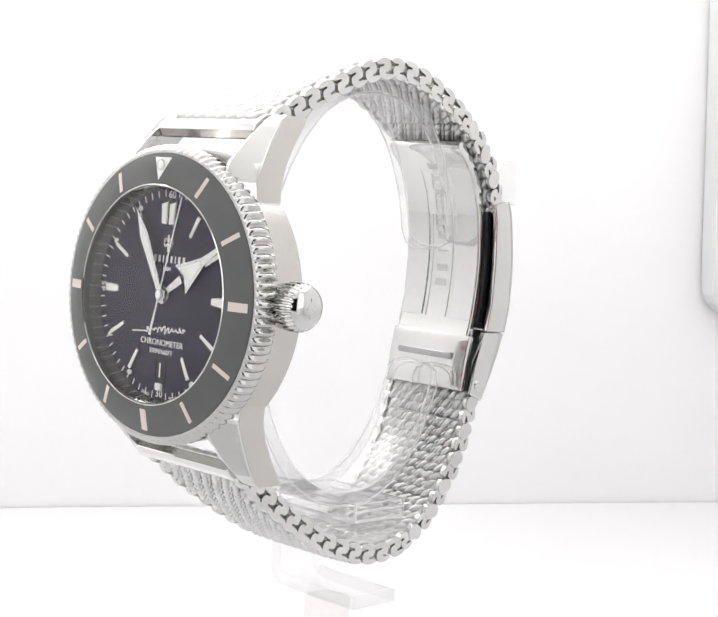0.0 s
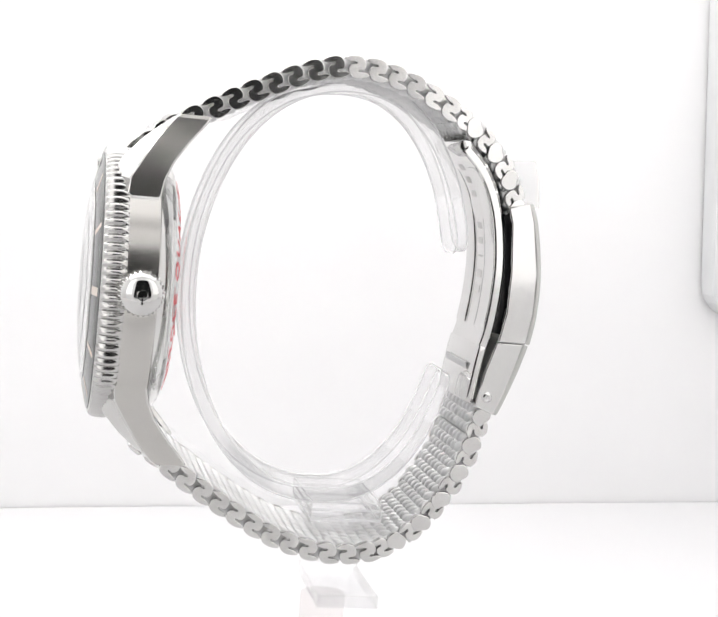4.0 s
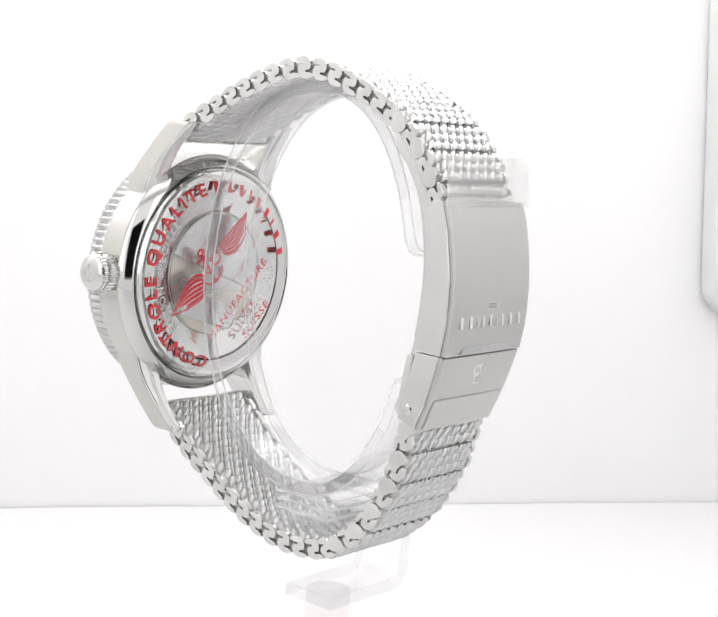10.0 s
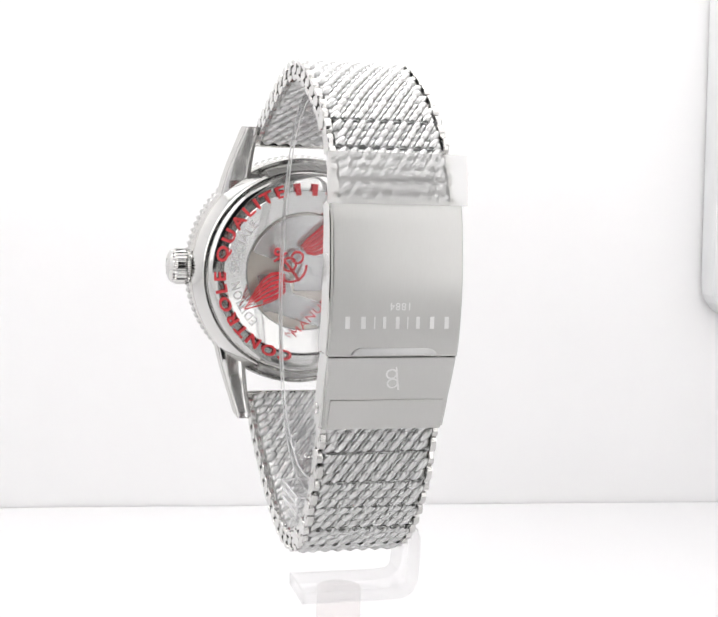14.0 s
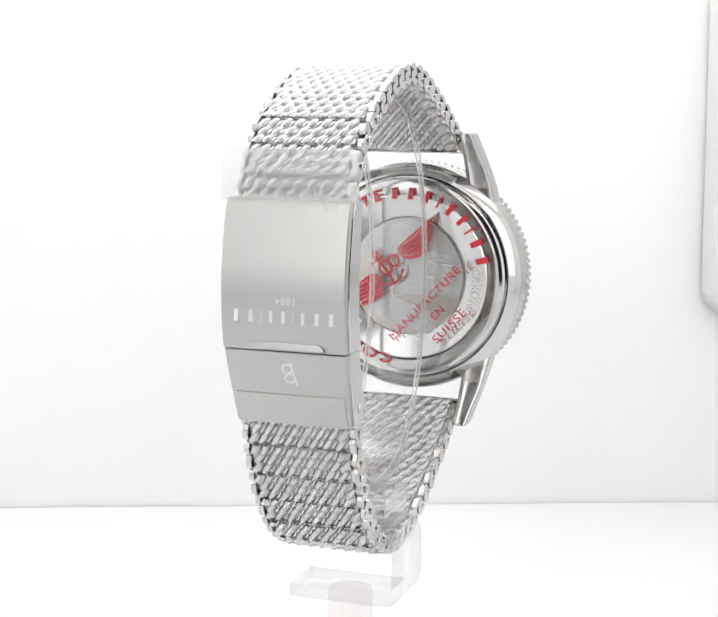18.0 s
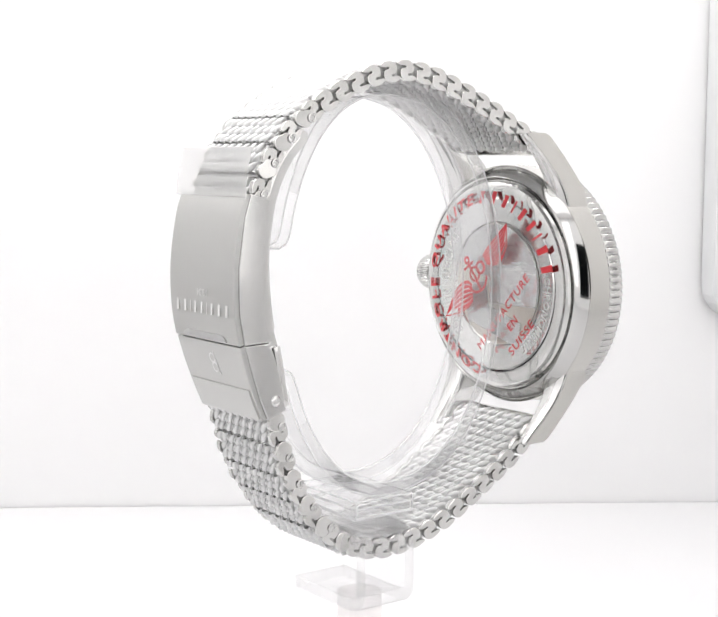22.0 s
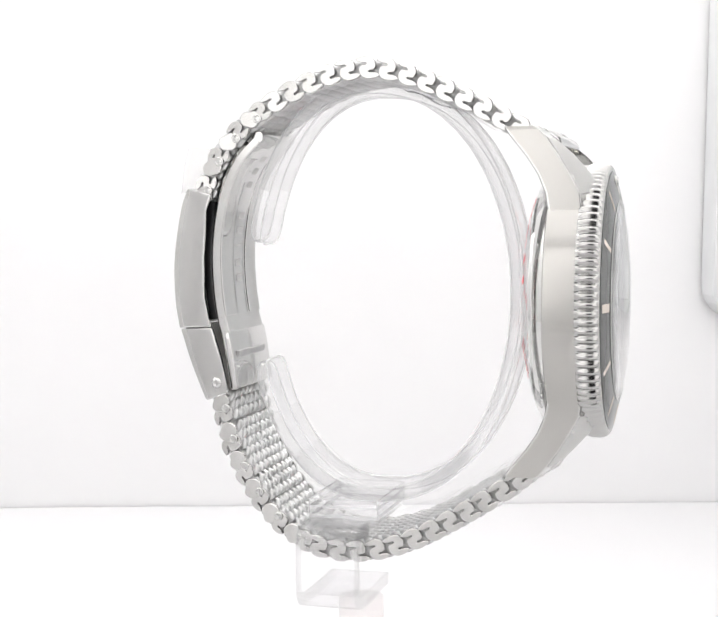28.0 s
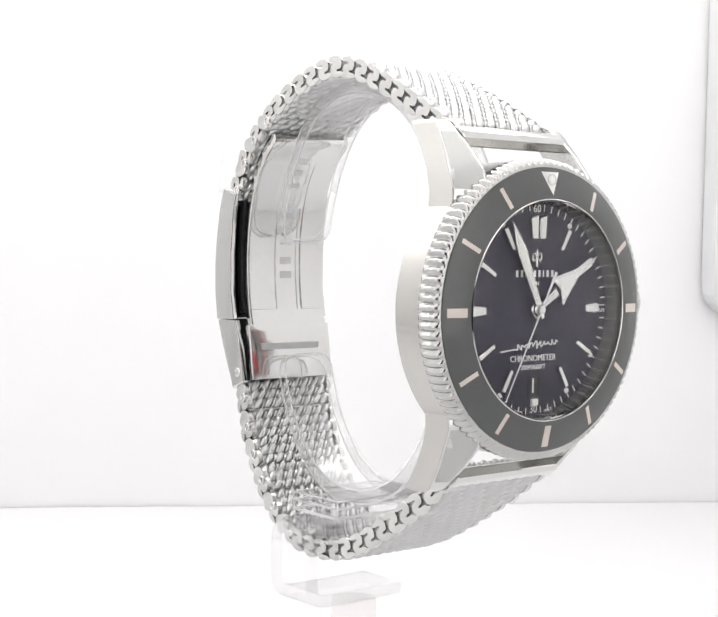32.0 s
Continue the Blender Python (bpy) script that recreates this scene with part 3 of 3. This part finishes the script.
                        (((-0.9, 5.2), (0.2, 6.5), (1.4, 7.6), (2.6, 8.7), (3.9, 9.8), (5.4, 11.1)), ((0.2, 3.8), (1.7, 3.5), (3.1, 3.9), (4.4, 5.0), (5.4, 7.0), (5.4, 11.1)))):
        fe = []
        for k in range(6):
            n = 6 - (k > 3) - (k > 4)
            one = [[Vector(a) * (1 - f) + Vector(b) * f for a, b in zip(lead[:n], trail[:n])] for f in (k / 6, (k + 0.72) / 6)]
            o = [(v.x, v.y) for v in one[0]] + [(v.x, v.y) for v in one[1][::-1]]
            if n == 6:
                o.pop(6)
            fe.append(prism(o, -0.02, 0.02))
        fe.append(stroke(trail, 0.22))
        part("red_wing", on_back(join(*fe), z), RED, film, "red feathered wing shape")
    turn = [(-2.7 + 2.9 * math.cos(radians(a)), 1.4 + 2.9 * math.sin(radians(a))) for a in range(-125, 6, 10)]
    loop = [[(cx + r * math.cos(radians(a)), cy + r * math.sin(radians(a))) for a in range(0, 361, 24)] for cx, cy, r in ((-5.2, 4.0, 0.55), (-3.0, 1.7, 1.25), (-1.5, 3.0, 1.05))]
    part("red_emblem", on_back(join(stroke([(-4.9, 3.5), (-2.9, 1.2), (-1.0, -1.3)], 0.5), stroke(turn, 0.42), stroke([(-5.9, 2.2), (-3.5, 3.9)], 0.4), *[stroke(q, 0.42) for q in loop]), z), RED, film, "red anchor and ring shape")


crown()
back()

# ---- the mesh bracelet ----
TOP = [(23.9, -9.5), (25.8, -12.8), (29.5, -19.4), (32.7, -26.0), (34.9, -31.6), (35.8, -36.8), (35.2, -42.2), (33.3, -47.6), (30.9, -52.4), (27.6, -57.4), (22.9, -61.7), (18.5, -63.9), (14.0, -65.2)]
BOTTOM = [(-23.9, -9.5), (-26.2, -12.6), (-28.4, -15.3), (-32.0, -20.8), (-35.1, -25.9), (-37.7, -31.0), (-39.5, -37.0), (-39.8, -42.8), (-38.5, -48.2), (-35.3, -52.9), (-31.0, -56.4), (-25.6, -59.5), (-21.5, -60.9), (-14.6, -62.6)]
ROW, WIDTH = 1.62, 18.0


def bead(x, y, z, lx, ly, lz, lean, n=8, m=8):
    """One wire hump: a rounded leaf along y that leans across the band."""
    bm = revolve([(math.sin(math.pi * j / m), -math.cos(math.pi * j / m)) for j in range(m + 1)], n)
    for v in bm.verts:
        a, b, c = v.co
        q = ly * c
        v.co = Vector((x + lx * math.copysign(abs(a) ** 0.8, a) + lean * q, y + q, z + lz * math.copysign(abs(b) ** 0.9, b)))
    return bm


def mesh_row(odd=0):
    """One transverse strand of the woven mesh: slanted wire humps on both faces over a tight core; every other strand stands half a step aside."""
    p, n = 2.08, 8
    out = [box(-WIDTH / 2 + 1.0, WIDTH / 2 - 1.0, -0.82, 0.82, -1.1, 1.1, 0.15, 1)]
    for i in range(n):
        x = (i - (n - 1) / 2 + (0.25 if odd else -0.25)) * p
        for f in (-1, 1):
            out.append(bead(max(-7.3, min(7.3, x)), 0, 0.95 * f, 0.70, 1.14, 0.95, 0.60 * f))
            if abs(x + p / 2) < 7.4:
                out.append(bead(x + p / 2, 0.1, 0.98 * f, 0.36, 0.85, 0.7, 0.62 * f, 6, 6))
    return join(*out)


def link_mesh():
    """A removable link: three strands cut off straight."""
    bm = join(*[moved(mesh_row(k % 2), Matrix.Translation((0, 1.62 * k, 0))) for k in range(-2, 3)])
    for s in (1, -1):
        bmesh.ops.bisect_plane(bm, geom=bm.verts[:] + bm.edges[:] + bm.faces[:], plane_co=(0, s * 2.36, 0), plane_no=(0, s, 0), clear_outer=True)
    return bm


def side_hook():
    """One cut wire end on the edge of the mesh, curled like a fat 2 in the (y, z) plane, 0.9 thick in x."""
    half = [(-1.25, 0.15), (-0.95, 0.40), (-0.3, 0.46), (-0.14, 0.60), (-0.35, 0.76), (-0.95, 0.74), (-1.55, 0.84), (-1.95, 1.04), (-2.0, 1.24), (-1.3, 1.55), (-0.5, 1.70), (0.2, 1.68), (0.8, 1.45), (1.2, 1.0), (1.36, 0.5)]
    return finish("edge_link", prism(half + [(-p, -q) for p, q in half], -0.45, 0.45, "x", 0.1), HOOK, 14)


def screw_mesh():
    bm = join(revolve([(0, 0.0), (0.40, -0.03), (0.42, 0.05), (0.48, 0.11), (0.56, 0.13), (0.64, 0.11), (0.70, 0.05), (0.70, -0.4), (0, -0.4)], 24), box(-0.42, 0.42, -0.09, 0.09, -0.06, 0.08))
    moved(bm, Matrix.Rotation(radians(-90), 4, "Y"))
    return finish("screw", bm, STEEL, 30)


def plate_mesh():
    """A closed wire end of the removable links: a fat rounded plate with two pinched sides."""
    pts = []
    for a in range(0, 360, 15):
        pinch = 1 - 0.28 * max(0, math.cos(radians(a - 60))) ** 6 - 0.16 * max(0, math.cos(radians(a - 215))) ** 8
        pts.append((1.6 * math.cos(radians(a)) * pinch, 1.66 * math.sin(radians(a)) * pinch))
    return finish("link_plate", prism(pts, -0.45, 0.45, "x", 0.15), HOOK, 14)


def bracelet():
    rows, link = [finish("mesh_coil", mesh_row(k), WIRE, 60) for k in (0, 1)], finish("mesh_link", link_mesh(), WIRE, 60)
    hook, screw, plate = side_hook(), screw_mesh(), plate_mesh()
    rng = random.Random(7)
    # bar in the cut between links, darkened by colour for the shade there
    gap = finish("hinge_bar", box(-8.4, 8.4, -0.3, 0.3, -0.9, 0.9, 0.08, 1), SHADESTEEL)
    for pts, up in ((TOP, 1), (BOTTOM, -1)):
        fine, tf = smooth_path(pts, 0.27)
        total = len(fine) * 0.27
        nlink = 4 if up > 0 else 6          # removable links of three strands next to the clasp
        cuts = [total - 1.0 - 4.95 * i for i in range(nlink + 1)]
        at = []
        d = cuts[-1] - 0.9
        while d > 0.5:
            at.append((d, 0))
            d -= ROW
        at += [(c0 - 2.475, 1) for c0 in cuts[:-1]]
        at.sort()
        for k, (d, fixed) in enumerate(at):
            i = min(int(d / 0.27), len(fine) - 1)
            c, t = fine[i], tf[i]
            ang = math.degrees(math.atan2(t.y, t.x)) + (180 if up < 0 else 0)
            w = WIDTH * (1.10 - 0.10 * min(1, k / (len(at) * 0.45)))
            part("mesh_link" if fixed else "mesh_coil", link if fixed else rows[k % 2], WIRE, watch, at=mm(0, c.x, c.y) @ pose(0, 0, 0, ang) @ Matrix.Diagonal((w / WIDTH, 1, 1, 1)))
        d, k = cuts[-1] - 1.4, 0
        while d > 1.0:
            i = int(d / 0.27)
            c, t = fine[i], tf[i]
            ang = math.degrees(math.atan2(t.y, t.x)) + (180 if up < 0 else 0)
            w = WIDTH * (1.0 + 0.10 * (1 - min(1, d / (total * 0.45))))
            for sx in (1, -1):
                part("edge_link", hook, HOOK, watch, at=mm(sx * (w / 2 - 0.3), c.x, c.y) @ pose(0, 0, 0, ang, rng.uniform(-1.5, 1.5), rng.uniform(-2, 2)) @ Matrix.Diagonal((1, sx, 1, 1)))
            d -= 3.24
        for c0 in cuts[1:]:
            i = int(c0 / 0.27)
            c, t = fine[i], tf[i]
            part("hinge_bar", gap, SHADESTEEL, watch, at=mm(0, c.x, c.y) @ pose(0, 0, 0, math.degrees(math.atan2(t.y, t.x))))
        for c0 in cuts[:-1]:
            for off, big in ((1.45, 1), (3.75, 0)):
                i = min(int((c0 - off) / 0.27), len(fine) - 1)
                c, t = fine[i], tf[i]
                ang = math.degrees(math.atan2(t.y, t.x)) + (180 if up < 0 else 0)
                for sx in (1, -1):
                    m = mm(sx * (WIDTH / 2 - 0.3 - (0.0 if big else 0.1)), c.x, c.y) @ pose(0, 0, 0, ang + rng.uniform(-8, 8), rng.uniform(-3, 3), rng.uniform(-4, 4))
                    part("link_plate" if big else "edge_link", plate if big else hook, STEEL, watch, at=m @ Matrix.Diagonal((1, (1 if big else 0.8) * sx, rng.uniform(0.93, 1.0), 1)))
                if big:
                    q = fine[min(int((c0 - 2.7) / 0.27), len(fine) - 1)] + Vector((t.y, -t.x)) * (0.75 * up)
                    part("screw", screw, STEEL, watch, at=mm(-(WIDTH / 2 + 0.30), q.x, q.y) @ pose(0, 0, 0, ang + 40 * c0))
    # end bars between the lugs
    for s, y, z in ((1, 23.9, -8.4), (-1, -23.9, -8.4)):
        prof = [(-1.5, -0.9), (-0.6, -1.2), (0.9, -1.1), (1.35, -0.4), (1.3, 0.6), (0.7, 1.1), (-0.6, 1.15), (-1.4, 0.6)]
        bm = prism([(p * 1.0, q * 1.0) for p, q in prof], -10.2, 10.2, "x", 0.25)
        part("end_bar", moved(bm, Matrix.Translation((0, y, z)) @ Matrix.Rotation(radians(-52 * s if s > 0 else 180 + 52), 4, "X")), STEEL, watch, "polished bar joining mesh and lugs", 12)


steady = set(watch.children)
bracelet()


def clasp():
    cover = [(17.4, -66.5), (14.0, -67.7), (6.6, -68.9), (0.0, -68.9), (-4.8, -68.2)]
    part("clasp_cover", ribbon(cover, 0.45, -9.7, 9.7, 0.25), SATIN, watch, "brushed steel folding clasp cover", 14)
    # side cheeks of the cover
    cheek = [(17.4, -66.3), (14, -67.4), (6.6, -68.6), (0, -68.6), (-4.75, -67.85), (-4.6, -63.3), (0, -64.2), (6.6, -64.3), (14, -63.7), (16.6, -62.9)]
    for sx in (1, -1):
        part("clasp_side", prism(cheek, sx * 9.45 - 0.5, sx * 9.45 + 0.5, "x", 0.18), STEEL, watch, "polished clasp side")
    low = [(-4.92, -68.0), (-9.0, -66.85), (-13.0, -65.45), (-16.4, -64.0)]
    part("clasp_flap", ribbon(low, 0.45, -9.6, 9.6, 0.2, 1.0, grow=lambda q: 1 - 0.06 * q), SATIN, watch, "brushed steel clasp flap", 14)
    part("flap_lip", ribbon([(-11.6, -66.4), (-14.0, -65.5), (-16.2, -64.55)], 0.25, -8.6, 8.6, 0.12), SATIN, watch)
    cheek = [(-4.9, -67.6), (-9, -66.5), (-13, -65.2), (-16.4, -63.8), (-15.2, -60.6), (-10, -61.6), (-4.8, -63.2)]
    for sx in (1, -1):
        c = part("clasp_side", prism(cheek, sx * 9.1 - 0.5, sx * 9.1 + 0.5, "x", 0.18), STEEL, watch, "polished clasp side with a screw")
        s = join(revolve([(0, 0.14), (0.45, 0.2), (0.7, 0.14), (0.85, 0.0), (0.9, -0.4), (0, -0.4)], 24), box(-0.65, 0.65, -0.1, 0.1, 0.1, 0.22))
        part("clasp_screw", moved(s, Matrix.Translation((sx * 9.65, -13.6, -62.4)) @ Matrix.Rotation(radians(90 * sx), 4, "Y") @ Matrix.Rotation(0.6, 4, "Z")), STEEL, c)
    # finger notch: a plate laid on, the recess's shade put into its darker steel
    part("clasp_notch", moved(prism([(-6.5, -0.5), (6.5, -0.5), (6.0, 0.1), (5.3, 0.5), (-5.3, 0.5), (-6.0, 0.1)], -0.25, 0.25, b=0.12), Matrix.Translation((0, -4.1, -68.85)) @ Matrix.Rotation(radians(10), 4, "X")), SHADESTEEL, watch)
    # folding blades inside
    blade = [(25.3, -55.6), (22.5, -58.4), (19.0, -60.5), (14.5, -62.0), (8.0, -62.9), (2.0, -62.8), (-3.0, -62.2), (-6.2, -61.4)]
    part("clasp_blade", ribbon(blade, 0.8, -7.8, 7.8, 0.3), STEEL, watch, "polished inner folding blade", 14)
    # thick rounded free end of the blade
    fine, tf = smooth_path(blade[:4], 0.8)
    wide = [1.3 - 0.5 * i / (len(fine) - 1) for i in range(len(fine))]
    lean = [Vector((-t.y, t.x)) for t in tf]
    edge = [c + n * w for c, n, w in zip(fine, lean, wide)] + [c - n * 0.8 for c, n in zip(fine[::-1], lean[::-1])]
    mid, n0 = fine[0] + lean[0] * 0.25, lean[0]
    edge += [mid - n0 * (1.05 * math.cos(radians(a))) - tf[0] * (1.2 * math.sin(radians(a))) for a in (25, 50, 75, 90, 105, 130, 155)]
    part("blade_tip", prism([(v.x, v.y) for v in edge], -7.7, 7.7, "x", 0.2), STEEL, watch, "rounded free end of the blade", 30)
    for x0, x1 in ((-7.7, -3.0), (3.0, 7.7)):
        part("blade_rail", ribbon([(p, q + 0.82) for p, q in blade[1:7]], 0.15, x0, x1, 0.1), STEEL, watch)
    # black plate added for the shade in the gap, not a clasp part
    part("blade_gap_shade", ribbon([(15.5, -63.4), (8, -64.2), (2, -64.1), (-3.5, -63.4)], 0.55, -8.2, 8.2, 0.1), BLACK, watch, "black plate standing in for the shade between the blades")
    part("blade_hinge", ribbon([(-5.6, -61.3), (-9.0, -60.7), (-14.8, -59.9)], 0.6, -8.4, 8.4, 0.2), STEEL, watch, "polished hinge plate", 40)
    part("blade_pin", moved(box(-6.3, 5.6, -0.55, 0.55, -0.25, 0.35, 0.15), Matrix.Translation((0, -9.2, -60.0)) @ Matrix.Rotation(radians(8), 4, "X")), SHADESTEEL, watch)
    # clear film tab above the cover
    part("film_tab", sheet([[(x, p, q) for x in (-10.5, -3, 3, 10.5)] for p, q in ((16.9, -67.6), (19.0, -67.4), (21.5, -67.0), (24.2, -66.3))]), MILKY, watch, "clear protective film tab").visible_shadow = False
    # etched marks, upside down on the cover
    flip = Matrix.Rotation(radians(180), 4, "Y") @ Matrix.Rotation(radians(180), 4, "Z")
    x = -8.2
    for w in (1.6, 1.6, 1.4, 0.4, 1.4, 1.25, 0.4, 1.7, 1.7):
        part("clasp_bar", moved(blocks([w * 0.4], 1.75, 0, 0.02), Matrix.Translation((x + w / 2 - 0.1, 0.2, -69.42)) @ Matrix.Rotation(radians(2), 4, "X") @ flip), ETCHW, watch, "pale etched bar")
        x += w + 0.62
    part("clasp_year", moved(lettering("1884", 1.55, 0.02, 1.1), Matrix.Translation((-0.5, 2.6, -69.50)) @ flip), ETCHW, watch, "pale etched figures")
    em = join(*[moved(revolve([(0.62, -0.04), (0.88, -0.04), (0.88, 0.04), (0.62, 0.04)], 24, closed=True), Matrix.Translation((0.25 + 0.15 * k, 0.75 * k, 0)) @ Matrix.Diagonal((1, 0.95, 1, 1))) for k in (-1, 1)],
              moved(box(-0.13, 0.13, -1.9, 1.9, -0.04, 0.04), Matrix.Translation((-0.55, 0, 0)) @ Matrix.Rotation(-0.2, 4, "Z")))
    part("clasp_emblem", moved(em, Matrix.Translation((-0.5, -8.3, -67.52)) @ Matrix.Rotation(radians(-15.5), 4, "X")), ETCHW, watch, "pale etched emblem")
    fine, tf = smooth_path(blade, 0.5)
    for k, w in enumerate([1.7, 1.7, 1.5, 0.5, 1.6, 1.5, 0.5, 1.8, 1.8]):
        i = 7 + int(5.3 * k)
        c, t = fine[i], tf[i]
        nrm = Vector((-t.y, t.x))
        q = c - nrm * 0.83
        part("etched_bar", box(-1.15, 1.15, -w * 0.34, w * 0.34, -0.02, 0.02), ENGRAVE, watch, at=mm(0, q.x, q.y) @ pose(0, 0, 0, math.degrees(math.atan2(-t.y, -t.x))))
    # grooves laid on as thin strips, their shade put into the colour
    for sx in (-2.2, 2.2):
        part("blade_groove", ribbon([(p, q + 0.80) for p, q in blade[:7]], 0.035, sx - 0.1, sx + 0.1, 0), SHADESTEEL, watch)


clasp()


def films():
    """Thin protective film wrapped on the mesh beside the case."""
    for pts, up, d0, d1 in ((TOP, 1, 8.0, 29.0), (BOTTOM, -1, 4.5, 57.0)):
        fine, tf = smooth_path(pts, 0.8)
        secs = []
        for i in range(int(d0 / 0.8), int(d1 / 0.8)):
            c, t = fine[i], tf[i]
            nrm = Vector((-t.y, t.x)) * -up
            secs.append([])
            for x in range(-11, 12):
                w = 2.3 + 0.55 * noise.noise(Vector((x * 0.22, i * 0.3, up * 4))) + 0.02 * max(0, abs(x) - 8) ** 2
                q = c + nrm * w
                secs[-1].append((x * 0.97, q.x, q.y))
        ob = part("film_wrap", sheet(secs), HAZE, watch, "wrinkled clear protective film on the mesh", 60)
        ob.visible_shadow = False


films()
for ob in watch.children:
    if ob not in steady:
        ob.matrix_basis = BAND @ ob.matrix_basis

# ---- the clear stand ----
stand = empty("watch_stand")
tagged(stand, "clear acrylic C-ring watch stand", "watch stand")


def round_end(q):
    """Narrowing of the strip towards its two round ends."""
    u = min(1.0, min(q, 1 - q) * 155 / 3.2)
    return 1 - 0.55 * (1 - math.sqrt(max(0, 1 - (1 - u) ** 2)))


def stand_parts():
    pts = []
    for k in range(0, 61):
        a = radians(166 - k * (166 + 159) / 60)     # from the upper free end over the front to the lower free end
        n = math.cos(a)
        pts.append((0.9 + 32.4 * math.sin(a), -38.0 + (23.5 if n > 0 else 20.1) * (abs(n) ** 0.9) * (1 if n > 0 else -1)))
    o = [part("ring", ribbon(pts, 1.05, -4.7, 5.3, 0.4, 0.8, grow=round_end), ACRYLIC, stand, "bent clear acrylic strip", 50)]
    for r in (1.0, -1.0):
        line = [(0.6 + (p - 0.6) * (1 + r / 30), -38.0 + (q + 38.0) * (1 + r / 23)) for p, q in pts]
        fine, tf = smooth_path(line, 0.8)
        n = len(fine) - 1
        loop = [(0.3 + s * 4.95 * round_end(i / n), fine[i].x, fine[i].y) for s in (1, -1) for i in (range(n + 1) if s > 0 else range(n, -1, -1))]
        o.append(part("ring_edge", tube(loop + loop[:1], 0.15, 6), EDGE, stand, "bright strip edge", 50))
    for x0, x1 in ((-4.78, -4.68), (5.28, 5.38)):
        o.append(part("ring_side", ribbon(pts[3:-3], 0.9, x0, x1, 0.0, 0.8), SIDE, stand, "clear strip side", 50))
    # thicker clear sleeves where the strip enters the block
    for a, b in ((41, 45), (50, 55)):
        o.append(part("sleeve", ribbon(pts[a:b], 1.5, -4.9, 5.5, 0.2, 0.8), SLEEVE, stand, "hazy clear sleeve on the strip", 50))
    # block of stacked layers that carries the band
    z0, z1 = -47.2, -36.0
    out = [(-31.8, z0), (-33.0, z0), (-33.15, z0 + 0.5), (-33.3, z0), (-34.5, z0), (-34.65, z0 + 0.5), (-34.8, z0), (-35.8, z0 + 0.3), (-36.4, z0 + 1.6),
           (-36.4, z1 - 1.6), (-35.8, z1 - 0.3), (-34.8, z1), (-34.65, z1 - 0.5), (-34.5, z1), (-33.3, z1), (-33.15, z1 - 0.5), (-33.0, z1), (-31.8, z1)]
    o.append(part("saddle", prism(out, -8.6, 8.4, "x"), ACRYLIC, stand, "clear acrylic saddle block", 20))
    for y0, y1 in ((-33.1, -32.9), (-34.7, -34.5)):
        o.append(part("layer_joint", rims(-8.6, 8.4, y0, y1, z0, z1, 0.07), EDGE, stand, "bright joint between two layers of the block"))
    o.append(part("saddle_edge", rims(-8.6, 8.4, -34.4, -31.8, z0, z1, 0.1), EDGE, stand, "bright block edges"))
    # strip bent round the band to the foot
    turn = Matrix(((0, 1, 0, 0), (0, 0, 1, 0), (1, 0, 0, 0), (0, 0, 0, 1)))
    bend = [(-5.0, -36.95), (-8.6, -36.95), (-10.4, -37.4), (-11.2, -39.2), (-11.2, -45.4), (-10.5, -47.3), (-8.6, -48.1), (0.0, -48.2), (7.2, -48.2)]
    o.append(part("bracket", moved(ribbon(bend, 0.95, -48.4, -38.5, 0.3, 0.8), turn), ACRYLIC, stand, "clear acrylic bracket bent round the band", 40))
    for a, b in ((-48.5, -48.1), (-38.8, -38.4)):
        o.append(part("bracket_edge", moved(ribbon(bend, 0.99, a, b, 0.0, 0.8), turn), SIDE, stand, "bright bracket edge", 40))
    o.append(part("bracket_edge", box(7.0, 7.3, -49.2, -47.2, -48.3, -38.6), SIDE, stand, "bright bracket edge"))
    o.append(part("post", moved(revolve([(0, -22.0), (3.7, -22.0), (3.7, 0), (0, 0)], 32), Matrix.Translation((-0.75, -49.25, -41.0)) @ Matrix.Rotation(radians(-90), 4, "X")), POST, stand, "pinkish clear round post"))
    for p in o:
        p.visible_shadow = False
        p.matrix_basis = BAND


stand_parts()

# ---- motion of the turntable and of the pointers ----
TURN = [(t, -8.6732 * t) for t in range(0, 33, 2)]
BASE = pose(-0.02825, -0.03143, EYE - 0.01772, 87.147, 0.606, -42.708)


def motions():
    walk(watch, [(float(t), pose(0, 0, 0, 0, 0, a) @ BASE) for t, a in TURN])
    walk(stand, [(float(t), pose(0, 0, 0, 0, 0, a) @ BASE) for t, a in TURN])
    hub = Matrix.Translation((HUB[0] * MM, HUB[1] * MM, 0))
    for ob, a0, rate in ((SEC, 14.0, 6.08), (MIN, -28.4, 0.1), (HOUR, 56.6, 0.0083)):
        z = Matrix.Translation((HUB[0] * MM, HUB[1] * MM, ob.location.z))
        walk(ob, [(float(t), z @ pose(0, 0, 0, 0, 0, -(a0 + rate * t))) for t in range(0, 33, 4)])


motions()
